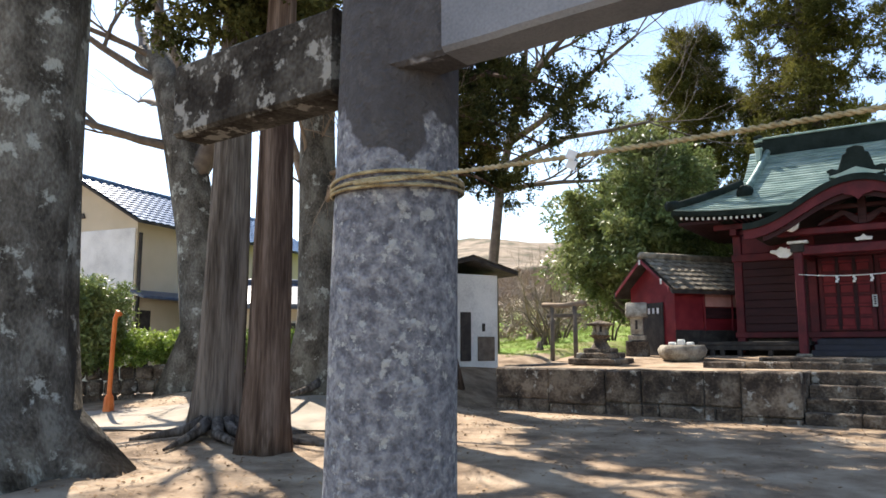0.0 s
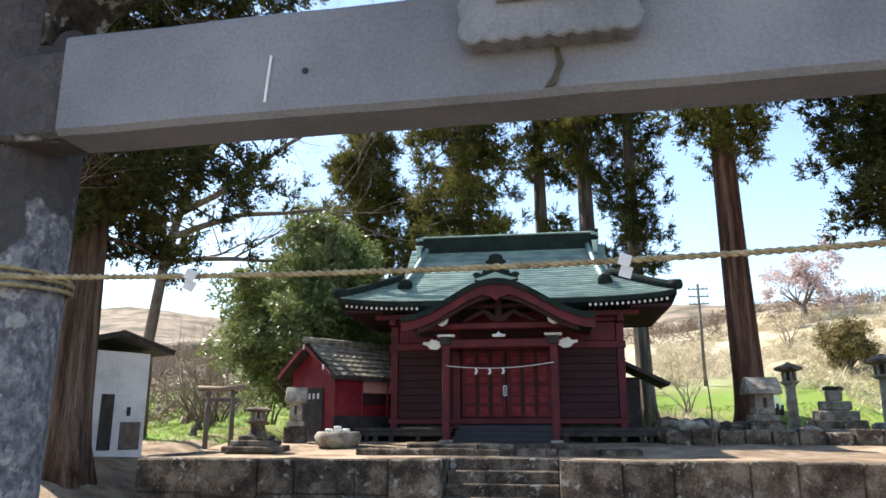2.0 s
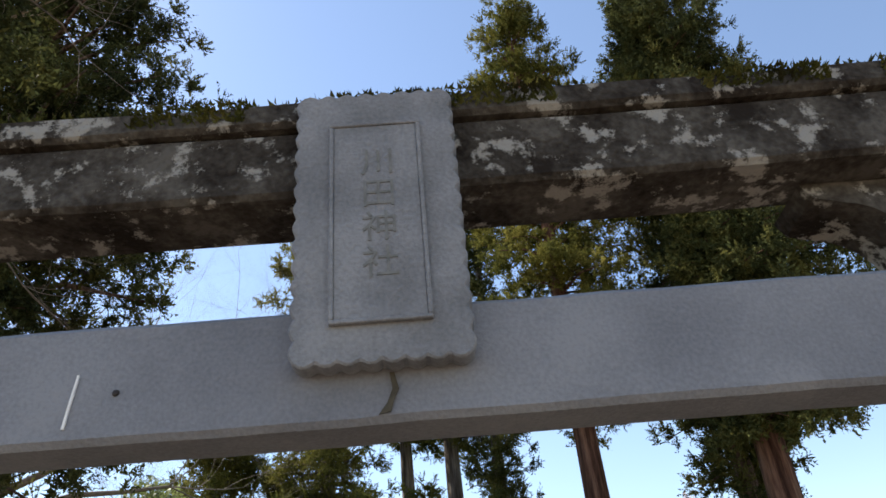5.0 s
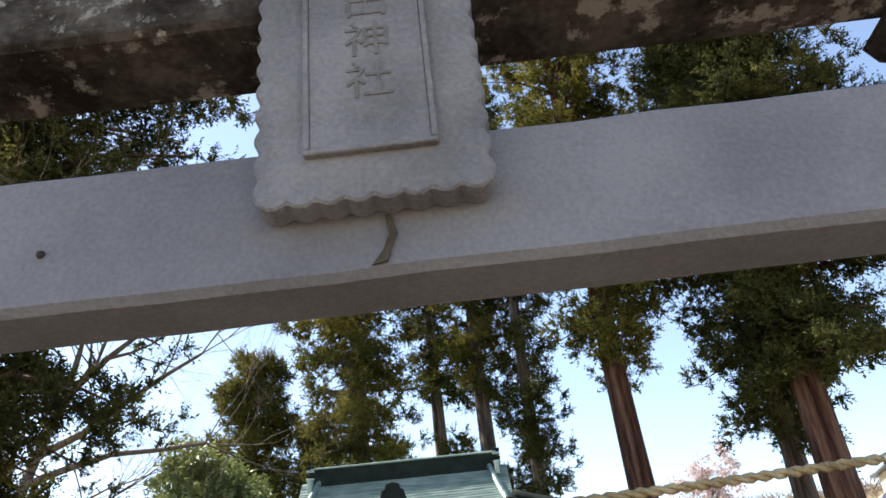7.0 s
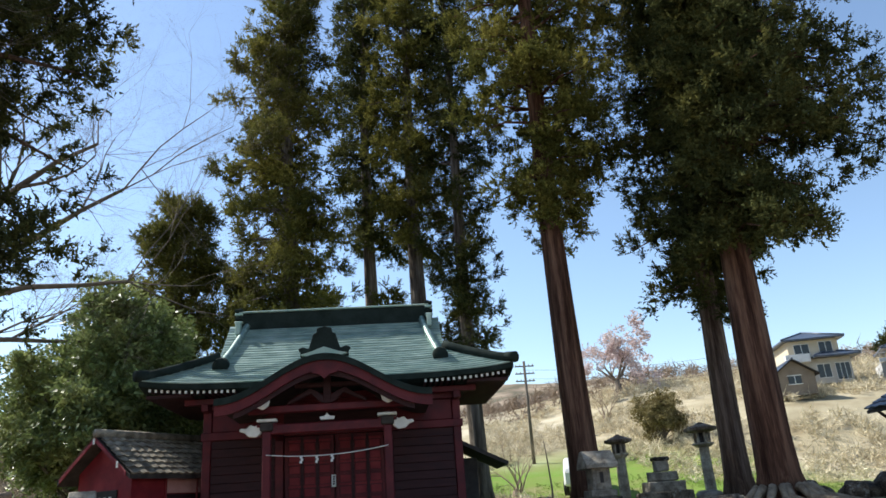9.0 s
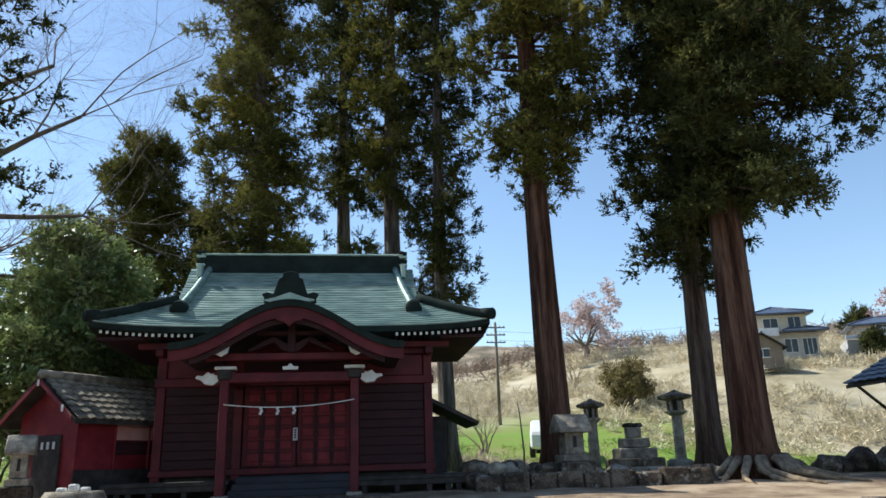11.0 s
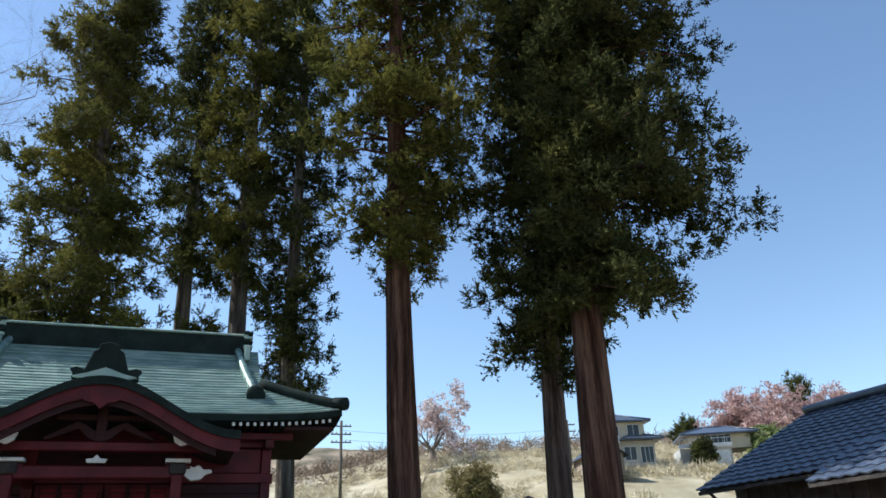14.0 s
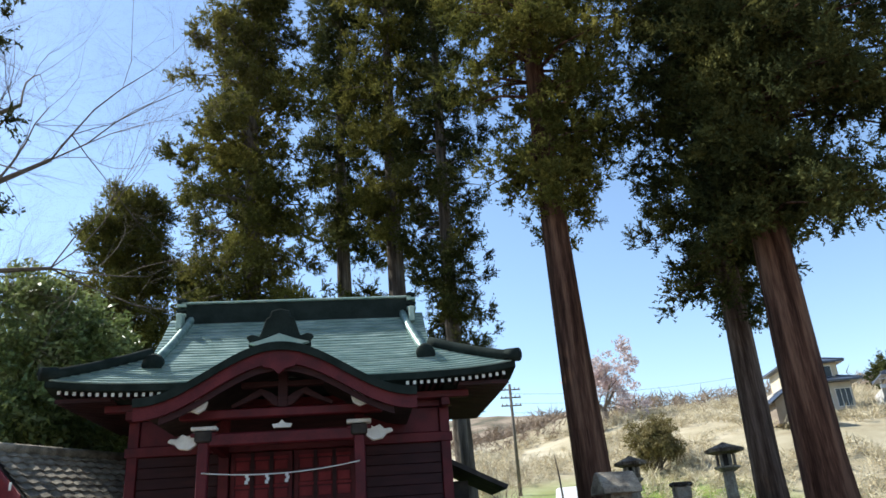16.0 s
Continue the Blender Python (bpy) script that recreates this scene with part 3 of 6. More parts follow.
for xs in (STAIR_L, STAIR_R):
    box("cheek", (xs - (0.26 if xs < -1 else 0), 12.34, 0.0), (xs + (0 if xs < -1 else 0.26), 13.2, TERRACE_Z), WALLSTONE, wall, bevel=0.02, rough=0.008)
box("return_wall", (-7.02, 12.34, 0.0), (-6.74, 16.0, TERRACE_Z + 0.02), WALLSTONE, wall, bevel=0.03, rough=0.015)
stairs = empty("stone_stairs", label="worn four-step stone stairway up to the terrace", category="stairs", kind="structure")
for k in range(4):
    top = 0.11 + 0.19 * (k + 1)
    y = TERRACE_Y + 0.06 + 0.27 * k
    cut = STAIR_L + (0.4, 0.62, 0.35, 0.7)[k] * (STAIR_R - STAIR_L)
    for a, b in ((STAIR_L + 0.01, cut - 0.004), (cut + 0.004, STAIR_R - 0.01)):
        box("step", (a, y, top - 0.2), (b, y + 0.34, top), WALLSTONE, stairs, bevel=0.015, rough=0.005)
plat = empty("stone_platform", label="low stone kerbed platform in front of the shrine hall", category="platform", kind="structure")
for k in range(7):
    x = -3.6 + 0.73 * k
    box("kerb", (x + 0.006, 13.5, 0.8), (x + 0.724, 14.0, 1.0 + random.uniform(-0.01, 0.01)), WALLSTONE, plat, bevel=0.02, rough=0.008)
for k in range(5):
    x = -2.75 + 0.68 * k
    box("slab", (x + 0.006, 14.002, 0.8), (x + 0.674, 15.6, 1.075), WALLSTONE, plat, bevel=0.02, rough=0.006)

# ---- shrine hall ----
SX = -1.05
FLOOR = 1.42
hall = empty("shrine_hall", Matrix.Translation((SX, 0, 0)), label="dark red wooden shrine hall under a green copper roof", category="shrine")
YF, YB, HW = 16.95, 19.15, 2.58
body = box("body", (-HW + 0.05, YF + 0.06, FLOOR), (HW - 0.05, YB, 4.15), DARKWOOD, hall, "dark timber walls")
box("underfloor", (-HW + 0.1, YF + 0.1, 0.9), (HW - 0.1, YB, FLOOR - 0.001), DARKWOOD, hall)
for x in (-HW, -1.12, 1.12, HW):
    box("post", (x - 0.085, YF - 0.085, 1.1), (x + 0.085, YF + 0.085, 4.0), RED, hall, "red painted square post", bevel=0.012)
for x in (-HW, HW):
    for y in (YF + 1.1, YB):
        box("post", (x - 0.085, y - 0.085, 1.1), (x + 0.085, y + 0.085, 4.0), RED, hall, bevel=0.012)
for z, h, d in ((3.10, 0.16, 0.11), (3.70, 0.16, 0.11), (FLOOR + 0.02, 0.12, 0.10)):
    box("tie_rail", (-HW - 0.12, YF - d, z), (HW + 0.12, YF - 0.0, z + h), RED, hall, "red horizontal rail", bevel=0.01)
for s in (-1, 1):
    a, b = (1.21, HW - 0.09)
    nb = 9
    for k in range(nb):
        z0 = FLOOR + 0.15 + k * (1.53 / nb)
        lo, hi = (a, YF - 0.045 + 0.004 * (k % 2), z0 + 0.004), (b, YF + 0.04, z0 + 1.53 / nb - 0.004)
        if s < 0:
            lo, hi = (-b, lo[1], lo[2]), (-a, hi[1], hi[2])
        box("board", lo, hi, MAROON, hall, bevel=0.006)
    lo, hi = (a, YF - 0.03, 3.27), (b, YF + 0.03, 3.69)
    if s < 0:
        lo, hi = (-b, lo[1], lo[2]), (-a, hi[1], hi[2])
    box("frieze_board", lo, hi, RED, hall)
for s in (-1, 1):
    box("side_wall", (s * HW - 0.03, YF + 0.1, FLOOR + 0.1), (s * HW + 0.03, YB - 0.1, 3.95), MAROON, hall)
for k in range(2):
    x0 = -1.02 + 1.03 * k
    door = box("door_leaf", (x0, YF - 0.02, FLOOR + 0.16), (x0 + 1.01, YF + 0.03, 3.09), RED, hall, "red panelled door with lattice", bevel=0.006)
    for i in range(4):
        box("stile", (x0 + 0.02 + i * 0.31, YF - 0.05, FLOOR + 0.17), (x0 + 0.08 + i * 0.31, YF - 0.021, 3.08), MAROON if i in (1, 2) else RED, door, bevel=0.004)
    for j in range(7):
        z = FLOOR + 0.20 + j * 0.225
        box("rail", (x0 + 0.02, YF - 0.042, z), (x0 + 0.99, YF - 0.022, z + 0.045), RED if j % 2 else BRIGHTRED, door, bevel=0.004)
    for i in range(3):
        for j in range(6):
            z = FLOOR + 0.26 + j * 0.225
            box("panel", (x0 + 0.10 + i * 0.31, YF - 0.032, z), (x0 + 0.31 + i * 0.31, YF - 0.021, z + 0.14), BRIGHTRED, door, bevel=0.006)
box("lintel", (-1.05, YF - 0.055, 3.28), (1.05, YF - 0.0, 3.69), MAROON, hall)
notice = box("paper_notice", (0.0 - 0.045, 0, -0.12), (0.045, 0.006, 0.12), PAPER, m=Matrix.Translation((SX - 0.02, YF - 0.066, 2.17)), bevel=0.0)
tagged(notice, "white paper notice fixed to the red doors", "notice")
for k in range(4):
    box("character", (-0.02, -0.003, 0.06 - 0.045 * k), (0.02, 0.0, 0.09 - 0.045 * k), DARKWOOD, notice, m=Matrix.Translation((SX - 0.02, YF - 0.0665, 2.17)), bevel=0.0)

# veranda and wooden steps
box("veranda_deck", (-HW - 0.75, YF - 0.75, FLOOR - 0.14), (-1.14, YF - 0.1, FLOOR - 0.06), DARKWOOD, hall, "black weathered veranda boards")
box("veranda_deck", (1.14, YF - 0.75, FLOOR - 0.14), (HW + 0.75, YF - 0.1, FLOOR - 0.06), DARKWOOD, hall)
for s in (-1, 1):
    box("side_deck", (s * (HW + 0.42) - 0.33, YF - 0.09, FLOOR - 0.14), (s * (HW + 0.42) + 0.33, YB, FLOOR - 0.06), DARKWOOD, hall)
    for x in (1.3, 1.9, 2.5, 2.85, 3.05, 3.25):
        box("veranda_strut", (s * x - 0.05, YF - 0.72, 1.0), (s * x + 0.05, YF - 0.62, FLOOR - 0.14), DARKWOOD, hall)
    box("veranda_beam", (s * 2.24 - 1.07, YF - 0.74, FLOOR - 0.24), (s * 2.24 + 1.07, YF - 0.64, FLOOR - 0.14), DARKWOOD, hall)
for k in range(3):
    y = YF - 1.35 + 0.42 * k
    top = 1.19 + 0.105 * k
    box("porch_step", (-1.05, y, 1.07), (1.05, y + 0.46, top), STEPWOOD, hall, "blue-black wooden step", bevel=0.012)
box("porch_threshold", (-1.05, YF - 0.1, 1.07), (1.05, YF - 0.02, FLOOR), STEPWOOD, hall)

# porch posts, beams and carvings
YP = 15.09
for s in (-1, 1):
    box("porch_post", (s * 1.10 - 0.075, YP - 0.075, 1.11), (s * 1.10 + 0.075, YP + 0.075, 3.02), RED, hall, "bright red porch post", bevel=0.014)
    box("post_base", (s * 1.10 - 0.13, YP - 0.13, 1.06), (s * 1.10 + 0.13, YP + 0.13, 1.13), CUTSTONE, hall, bevel=0.02)
    box("bracket_block", (s * 1.10 - 0.12, YP - 0.11, 3.02), (s * 1.10 + 0.12, YP + 0.11, 3.18), DARKWOOD, hall, bevel=0.02)
    for zz in (3.10, 3.19):
        box("bracket_arm", (s * 1.10 - 0.16 - 0.02, YP - 0.09, zz), (s * 1.10 + 0.18, YP + 0.09, zz + 0.055), WHITE if zz > 3.15 else RED, hall, bevel=0.012)
    beast = [(0.0, 0.0), (0.10, -0.07), (0.24, -0.05), (0.30, 0.02), (0.40, 0.05), (0.37, 0.10), (0.27, 0.09), (0.20, 0.16), (0.12, 0.12), (0.05, 0.17), (0.0, 0.13)]
    prism("beam_end_carving", [(s * (1.20 + x), 3.0 + z) for x, z in beast], 0.09, WHITE, hall, "white painted carved beam end", m=Matrix.Translation((0, YP - 0.045, 0)), bevel=0.012)
    cloud = [(0.0, 0.0), (0.10, -0.06), (0.20, -0.02), (0.31, -0.05), (0.29, 0.03), (0.18, 0.07), (0.13, 0.14), (0.02, 0.17), (-0.03, 0.10)]
    prism("cloud_carving", [(s * (1.02 + x), 3.42 + z) for x, z in cloud], 0.08, WHITE, hall, "white carved cloud ornament", m=Matrix.Translation((0, 14.62, 0)), bevel=0.012)
box("rainbow_beam", (-1.03, YP - 0.08, 2.96), (1.03, YP + 0.08, 3.14), RED, hall, "red curved porch beam", bevel=0.02)
box("porch_purlin", (-1.45, YP - 0.09, 3.34), (1.45, YP + 0.09, 3.47), RED, hall, bevel=0.015)
prism("beam_carving", [(-0.12, 3.17), (0.12, 3.17), (0.14, 3.22), (0.05, 3.23), (0.0, 3.28), (-0.05, 3.23), (-0.14, 3.22)], 0.06, WHITE, hall, "small white carving", m=Matrix.Translation((0, YP - 0.13, 0)))
for s in (-1, 1):
    frog = [(0.06, 3.47), (0.16, 3.52), (0.30, 3.66), (0.52, 3.56), (0.72, 3.48), (0.74, 3.53), (0.55, 3.63), (0.33, 3.76), (0.18, 3.70), (0.06, 3.62)]
    prism("frog_leg_strut", [(s * x, z) for x, z in frog], 0.07, MAROON, hall, "carved strut in the porch gable", m=Matrix.Translation((0, YP - 0.06, 0)), bevel=0.01)
    box("porch_link_beam", (s * 1.10 - 0.06, YP + 0.08, 3.02), (s * 1.10 + 0.06, YF - 0.1, 3.18), RED, hall)
box("gable_strut", (-0.07, YP - 0.08, 3.472), (0.07, YP + 0.08, 4.0), MAROON, hall, bevel=0.01)
box("gable_beam", (-0.6, YP - 0.07, 3.78), (0.6, YP + 0.07, 3.86), MAROON, hall, bevel=0.01)


def kara(u):
    """Height of the undulating porch gable at half-width u from 0 to 1."""
    return 3.47 + 0.72 * (0.5 + 0.5 * math.cos(math.pi * min(1, u))) ** 1.05


KW, KY0, KY1 = 1.92, 14.38, 17.15


def curved_slab(name, y0, y1, up0, up1, material, parent, label="", half=KW):
    v, f = [], []
    grid = np.linspace(-half, half, 49)
    for x in grid:
        z = kara(abs(x) / KW)
        v += [(x, y0, z + up0), (x, y0, z + up1), (x, y1, z + up1), (x, y1, z + up0)]
    for i in range(48):
        for k in range(4):
            a, b = i * 4 + k, i * 4 + (k + 1) % 4
            f.append((a, a + 4, b + 4, b))
    f += [(0, 1, 2, 3), tuple(48 * 4 + k for k in (3, 2, 1, 0))]
    return link_mesh(name, v, f, material, parent, label)


curved_slab("porch_roof", KY0, KY1, 0.0, 0.09, COPPER, hall, "undulating green copper porch roof")
curved_slab("porch_roof_lip", KY0 - 0.03, KY0 - 0.002, -0.035, 0.085, COPPERDARK, hall)
curved_slab("bargeboard", KY0 + 0.03, KY0 + 0.10, -0.21, -0.004, RED, hall, "curved red bargeboard")
curved_slab("inner_bargeboard", KY0 + 0.12, KY0 + 0.17, -0.30, -0.21, MAROON, hall, half=1.6)
curved_slab("porch_ceiling", KY0 + 0.11, KY1 - 0.3, -0.06, -0.004, DARKWOOD, hall)
prism("gable_pendant", [(-0.26, 4.02), (0.26, 4.02), (0.22, 3.93), (0.09, 3.90), (0.0, 3.82), (-0.09, 3.90), (-0.22, 3.93)], 0.05, RED, hall, "red carved gable pendant", m=Matrix.Translation((0, KY0 + 0.02, 0)))
crest = [(-0.37, 0.0), (0.37, 0.0), (0.36, 0.07), (0.40, 0.12), (0.33, 0.15), (0.24, 0.12), (0.20, 0.24), (0.17, 0.34), (0.12, 0.36), (0.11, 0.43), (0.0, 0.46), (-0.11, 0.43), (-0.12, 0.36), (-0.17, 0.34), (-0.20, 0.24), (-0.24, 0.12), (-0.33, 0.15), (-0.40, 0.12), (-0.36, 0.07)]
prism("ridge_crest", [(x * 1.2, 4.25 + z * 1.22) for x, z in crest], 0.12, COPPERDARK, hall, "dark ornamental ridge-end crest", m=Matrix.Translation((0, KY0 + 0.12, 0)), bevel=0.012)
prism("crest_cap", [(-0.42, 4.27), (-0.25, 4.31), (0.0, 4.40), (0.25, 4.31), (0.42, 4.27), (0.3, 4.24), (-0.3, 4.24)], 0.10, COPPERPALE, hall, "pale green copper cap", m=Matrix.Translation((0, KY0, 0)))
tube("porch_ridge", [(0, KY0 + 0.2, 4.31), (0, KY1 - 0.2, 4.33)], 0.07, COPPERDARK, hall, sides=8)

# main roof
E_Y, R_Y, E_Z, R_Z, E_W, G_W, G_T = 16.02, 18.05, 4.12, 5.78, 3.75, 2.42, 0.46


def roof_half(t):
    return E_W - (E_W - G_W) * min(1.0, t / G_T)


def roof_point(u, t, front=True):
    """u from -1 to 1 across, t from the eave to the ridge."""
    x = u * roof_half(t)
    z = E_Z + (R_Z - E_Z) * (0.72 * t + 0.28 * t * t) + 0.13 * abs(u) ** 5 * (1 - t) ** 2
    y = E_Y + (R_Y - E_Y) * t
    return Vector((x, y if front else 2 * R_Y - y, z))


roof = empty("copper_roof", label="hip-and-gable roof of green copper sheet courses")
roof.parent = hall
N_ROWS = 24
for r in range(N_ROWS):
    t0, t1 = r / N_ROWS, (r + 1) / N_ROWS + 0.004
    v, f = [], []
    n = 20
    for i in range(n + 1):
        u = 2 * i / n - 1
        a, b = roof_point(u, t0), roof_point(u, min(1, t1))
        v += [a + Vector((0, 0, 0.0)), a + Vector((0, -0.006, 0.022)), b + Vector((0, 0, 0.004))]
    for i in range(n):
        for k in range(2):
            q = i * 3 + k
            f.append((q, q + 3, q + 4, q + 1))
    link_mesh("roof_course", v, f, COPPER, roof)
n = 20
bv, bf = [], []
for j in range(9):
    for i in range(n + 1):
        bv.append(roof_point(2 * i / n - 1, j / 8, False))
for j in range(8):
    for i in range(n):
        a = j * (n + 1) + i
        bf.append((a, a + n + 1, a + n + 2, a + 1))
link_mesh("back_slope", bv, bf, COPPER, roof)
for s in (-1, 1):
    for r in range(10):
        t0, t1 = G_T * r / 10, G_T * (r + 1) / 10
        v, f = [], []
        for i in range(13):
            c = i / 12
            for t, dz in ((t0, 0.0), (t0, 0.022), (t1, 0.004)):
                p, q = roof_point(s, t), roof_point(s, t, False)
                m_ = p.lerp(q, c)
                m_.z -= 0.13 * (1 - t) ** 2 * (1 - abs(2 * c - 1) ** 5)
                v.append(m_ + Vector((0, 0, dz)))
        for i in range(12):
            for k in range(2):
                q = i * 3 + k
                f.append((q, q + 3, q + 4, q + 1))
        link_mesh("side_course", v, f, COPPER, roof)
    gz0, gz1 = roof_point(1, G_T).z, R_Z
    link_mesh("gable_wall", [(s * (G_W - 0.25), roof_point(1, G_T).y, gz0), (s * (G_W - 0.25), 2 * R_Y - roof_point(1, G_T).y, gz0), (s * (G_W - 0.25), R_Y, gz1)], [(0, 1, 2)], COPPERPALE, roof)
    hip = [roof_point(s, G_T * k / 10) + Vector((0, 0, 0.07)) for k in range(11)]
    tube("hip_ridge", hip, 0.095, COPPERDARK, roof, sides=8)
    tube("hip_ridge_back", [Vector((p.x, 2 * R_Y - p.y, p.z)) for p in hip], 0.075, COPPERDARK, roof, sides=8)
    tube("hip_end", [hip[0] + Vector((s * 0.06, -0.05, 0.02)), hip[0] + Vector((-s * 0.12, 0.12, 0.05))], 0.115, COPPERDARK, roof, sides=10)
    verge = []
    for k in range(9):
        t = 0.30 + 0.70 * k / 8
        verge.append(roof_point(s * (2.30 - 0.30 * k / 8) / roof_half(t), t) + Vector((0, 0, 0.07)))
    tube("verge_ridge", verge, 0.075, COPPER, roof, "green copper descending ridge", sides=8)
    tube("verge_end", [verge[0] + Vector((0, -0.10, -0.06)), verge[0] + Vector((0, 0.10, 0.02))], 0.165, COPPERDARK, roof, "round dark ridge-end tile", sides=14)
    box("verge_cap", (s * 2.18 - 0.05, R_Y - 0.42, R_Z - 0.28), (s * 2.18 + 0.05, R_Y - 0.05, R_Z + 0.02), COPPERPALE, roof, m=None)
    for k in range(4):
        box("ridge_end_fin", (s * 2.20 - 0.09, R_Y - 0.22, R_Z + 0.02 + 0.095 * k), (s * 2.20 + 0.09, R_Y + 0.22, R_Z + 0.075 + 0.095 * k), COPPERPALE if k % 2 == 0 else COPPERDARK, roof)
    box("ridge_end_board", (s * 2.18 - 0.04, R_Y - 0.15, R_Z - 0.1), (s * 2.18 + 0.04, R_Y + 0.15, R_Z + 0.40), COPPERDARK, roof)
box("ridge_box", (-2.14, R_Y - 0.14, R_Z - 0.12), (2.14, R_Y + 0.14, R_Z + 0.27), COPPERDARK, roof, "dark boxed main ridge")
box("ridge_cap", (-2.2, R_Y - 0.19, R_Z + 0.272), (2.2, R_Y + 0.19, R_Z + 0.31), COPPERPALE, roof, "pale edge of the ridge cap", bevel=0.012)
# Eaves in the dark tone, so the shade beneath them is in the colour.
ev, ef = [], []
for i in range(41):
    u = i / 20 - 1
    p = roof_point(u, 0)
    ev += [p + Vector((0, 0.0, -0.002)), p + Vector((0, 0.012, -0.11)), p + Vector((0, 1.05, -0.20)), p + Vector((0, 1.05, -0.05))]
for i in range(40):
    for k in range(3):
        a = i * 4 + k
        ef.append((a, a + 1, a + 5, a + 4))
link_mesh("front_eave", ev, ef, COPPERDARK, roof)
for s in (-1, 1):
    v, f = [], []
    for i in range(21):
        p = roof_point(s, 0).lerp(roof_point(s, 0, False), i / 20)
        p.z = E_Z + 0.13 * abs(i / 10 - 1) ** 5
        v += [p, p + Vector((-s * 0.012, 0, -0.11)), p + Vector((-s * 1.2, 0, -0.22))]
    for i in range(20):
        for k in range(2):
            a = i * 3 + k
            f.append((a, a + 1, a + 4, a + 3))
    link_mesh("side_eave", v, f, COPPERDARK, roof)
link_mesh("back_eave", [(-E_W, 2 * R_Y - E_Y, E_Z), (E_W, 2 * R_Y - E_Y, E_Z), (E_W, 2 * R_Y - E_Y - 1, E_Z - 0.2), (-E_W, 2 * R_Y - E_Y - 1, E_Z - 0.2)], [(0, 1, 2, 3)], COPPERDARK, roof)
# Rafters are maroon instead of red: eave shade put into their colour.
for i in range(62):
    x = -3.55 + 7.1 * i / 61
    if abs(x) < 1.85:
        continue
    u = x / E_W
    p = roof_point(u, 0)
    raf = box("rafter", (x - 0.025, E_Y + 0.09, p.z - 0.185), (x + 0.025, E_Y + 1.0, p.z - 0.125), MAROON, hall, bevel=0.0)
    box("rafter_end", (x - 0.024, E_Y + 0.080, p.z - 0.184), (x + 0.024, E_Y + 0.089, p.z - 0.126), WHITE, raf, "white painted rafter end", bevel=0.0)
for s in (-1, 1):
    for i in range(26):
        y = E_Y + 0.25 + 3.55 * i / 25
        box("side_rafter", (s * (E_W - 0.1) if s < 0 else E_W - 0.95, y - 0.025, E_Z - 0.20), (s * (E_W - 0.95) if s < 0 else E_W - 0.1, y + 0.025, E_Z - 0.135), MAROON, hall, bevel=0.0)
box("eave_purlin", (-3.0, YF - 0.35, 3.80), (3.0, YF - 0.22, 3.92), RED, hall)
for x in (-HW, -1.12, 1.12, HW):
    box("bracket", (x - 0.07, YF - 0.4, 3.66), (x + 0.07, YF - 0.08, 3.80), RED, hall)

porch_rope = empty("porch_rope", label="white cord with paper streamers across the porch posts", category="rope")
pp = [(SX - 1.10 + 2.2 * k / 24, YP - 0.09, 2.60 - 0.14 * (4 * (k / 24) * (1 - k / 24)) * 0.6 + 0.05 * (k / 24)) for k in range(25)]
tube("cord", pp, 0.009, WHITE, porch_rope, sides=6)
for x in (0.30, 0.43, 0.555):
    k = int(x * 24)
    paper_streamer("paper_streamer", pp[k][0], pp[k][1] - 0.012, pp[k][2], 0.075, 4, "white zigzag paper streamer hanging on the porch cord")

side_shrine_roof = empty("side_annex", Matrix.Translation((SX + HW + 0.35, 17.9, 0)), label="small dark annex with a steep roof beside the hall", category="annex")
box("annex_body", (-0.2, -0.1, 1.0), (0.12, 0.9, 2.5), DARKWOOD, side_shrine_roof)
prism("annex_roof", [(-0.45, 2.95), (0.75, 2.35), (0.72, 2.28), (-0.45, 2.86)], 1.6, DARKWOOD, side_shrine_roof, m=Matrix.Translation((0, -0.6, 0)))

# ---- small buildings and stonework on the terrace ----
def tiled_slope(name, a, b, c, d, rows, cols, material, parent, lift=0.03):
    """Rows of overlapping rounded tiles on the quad a-b (eave) to d-c (ridge); one mesh a row."""
    a, b, c, d = (Vector(p) for p in (a, b, c, d))
    up = (b - a).cross(d - a).normalized()
    if up.z < 0:
        up = -up
    for r in range(rows):
        v, f = [], []
        n = cols * 4
        for i in range(n + 1):
            u = i / n
            wave = lift * (0.5 + 0.5 * math.cos(2 * math.pi * u * cols))
            for t, ex in ((r / rows, 0.0), (r / rows, lift), ((r + 1) / rows + 0.15 / rows, 0.0)):
                p = a.lerp(b, u).lerp(d.lerp(c, u), min(1, t))
                v.append(p + up * (wave + ex))
        for i in range(n):
            for k in range(2):
                q = i * 3 + k
                f.append((q, q + 3, q + 4, q + 1))
        link_mesh(name, v, f, material, parent)


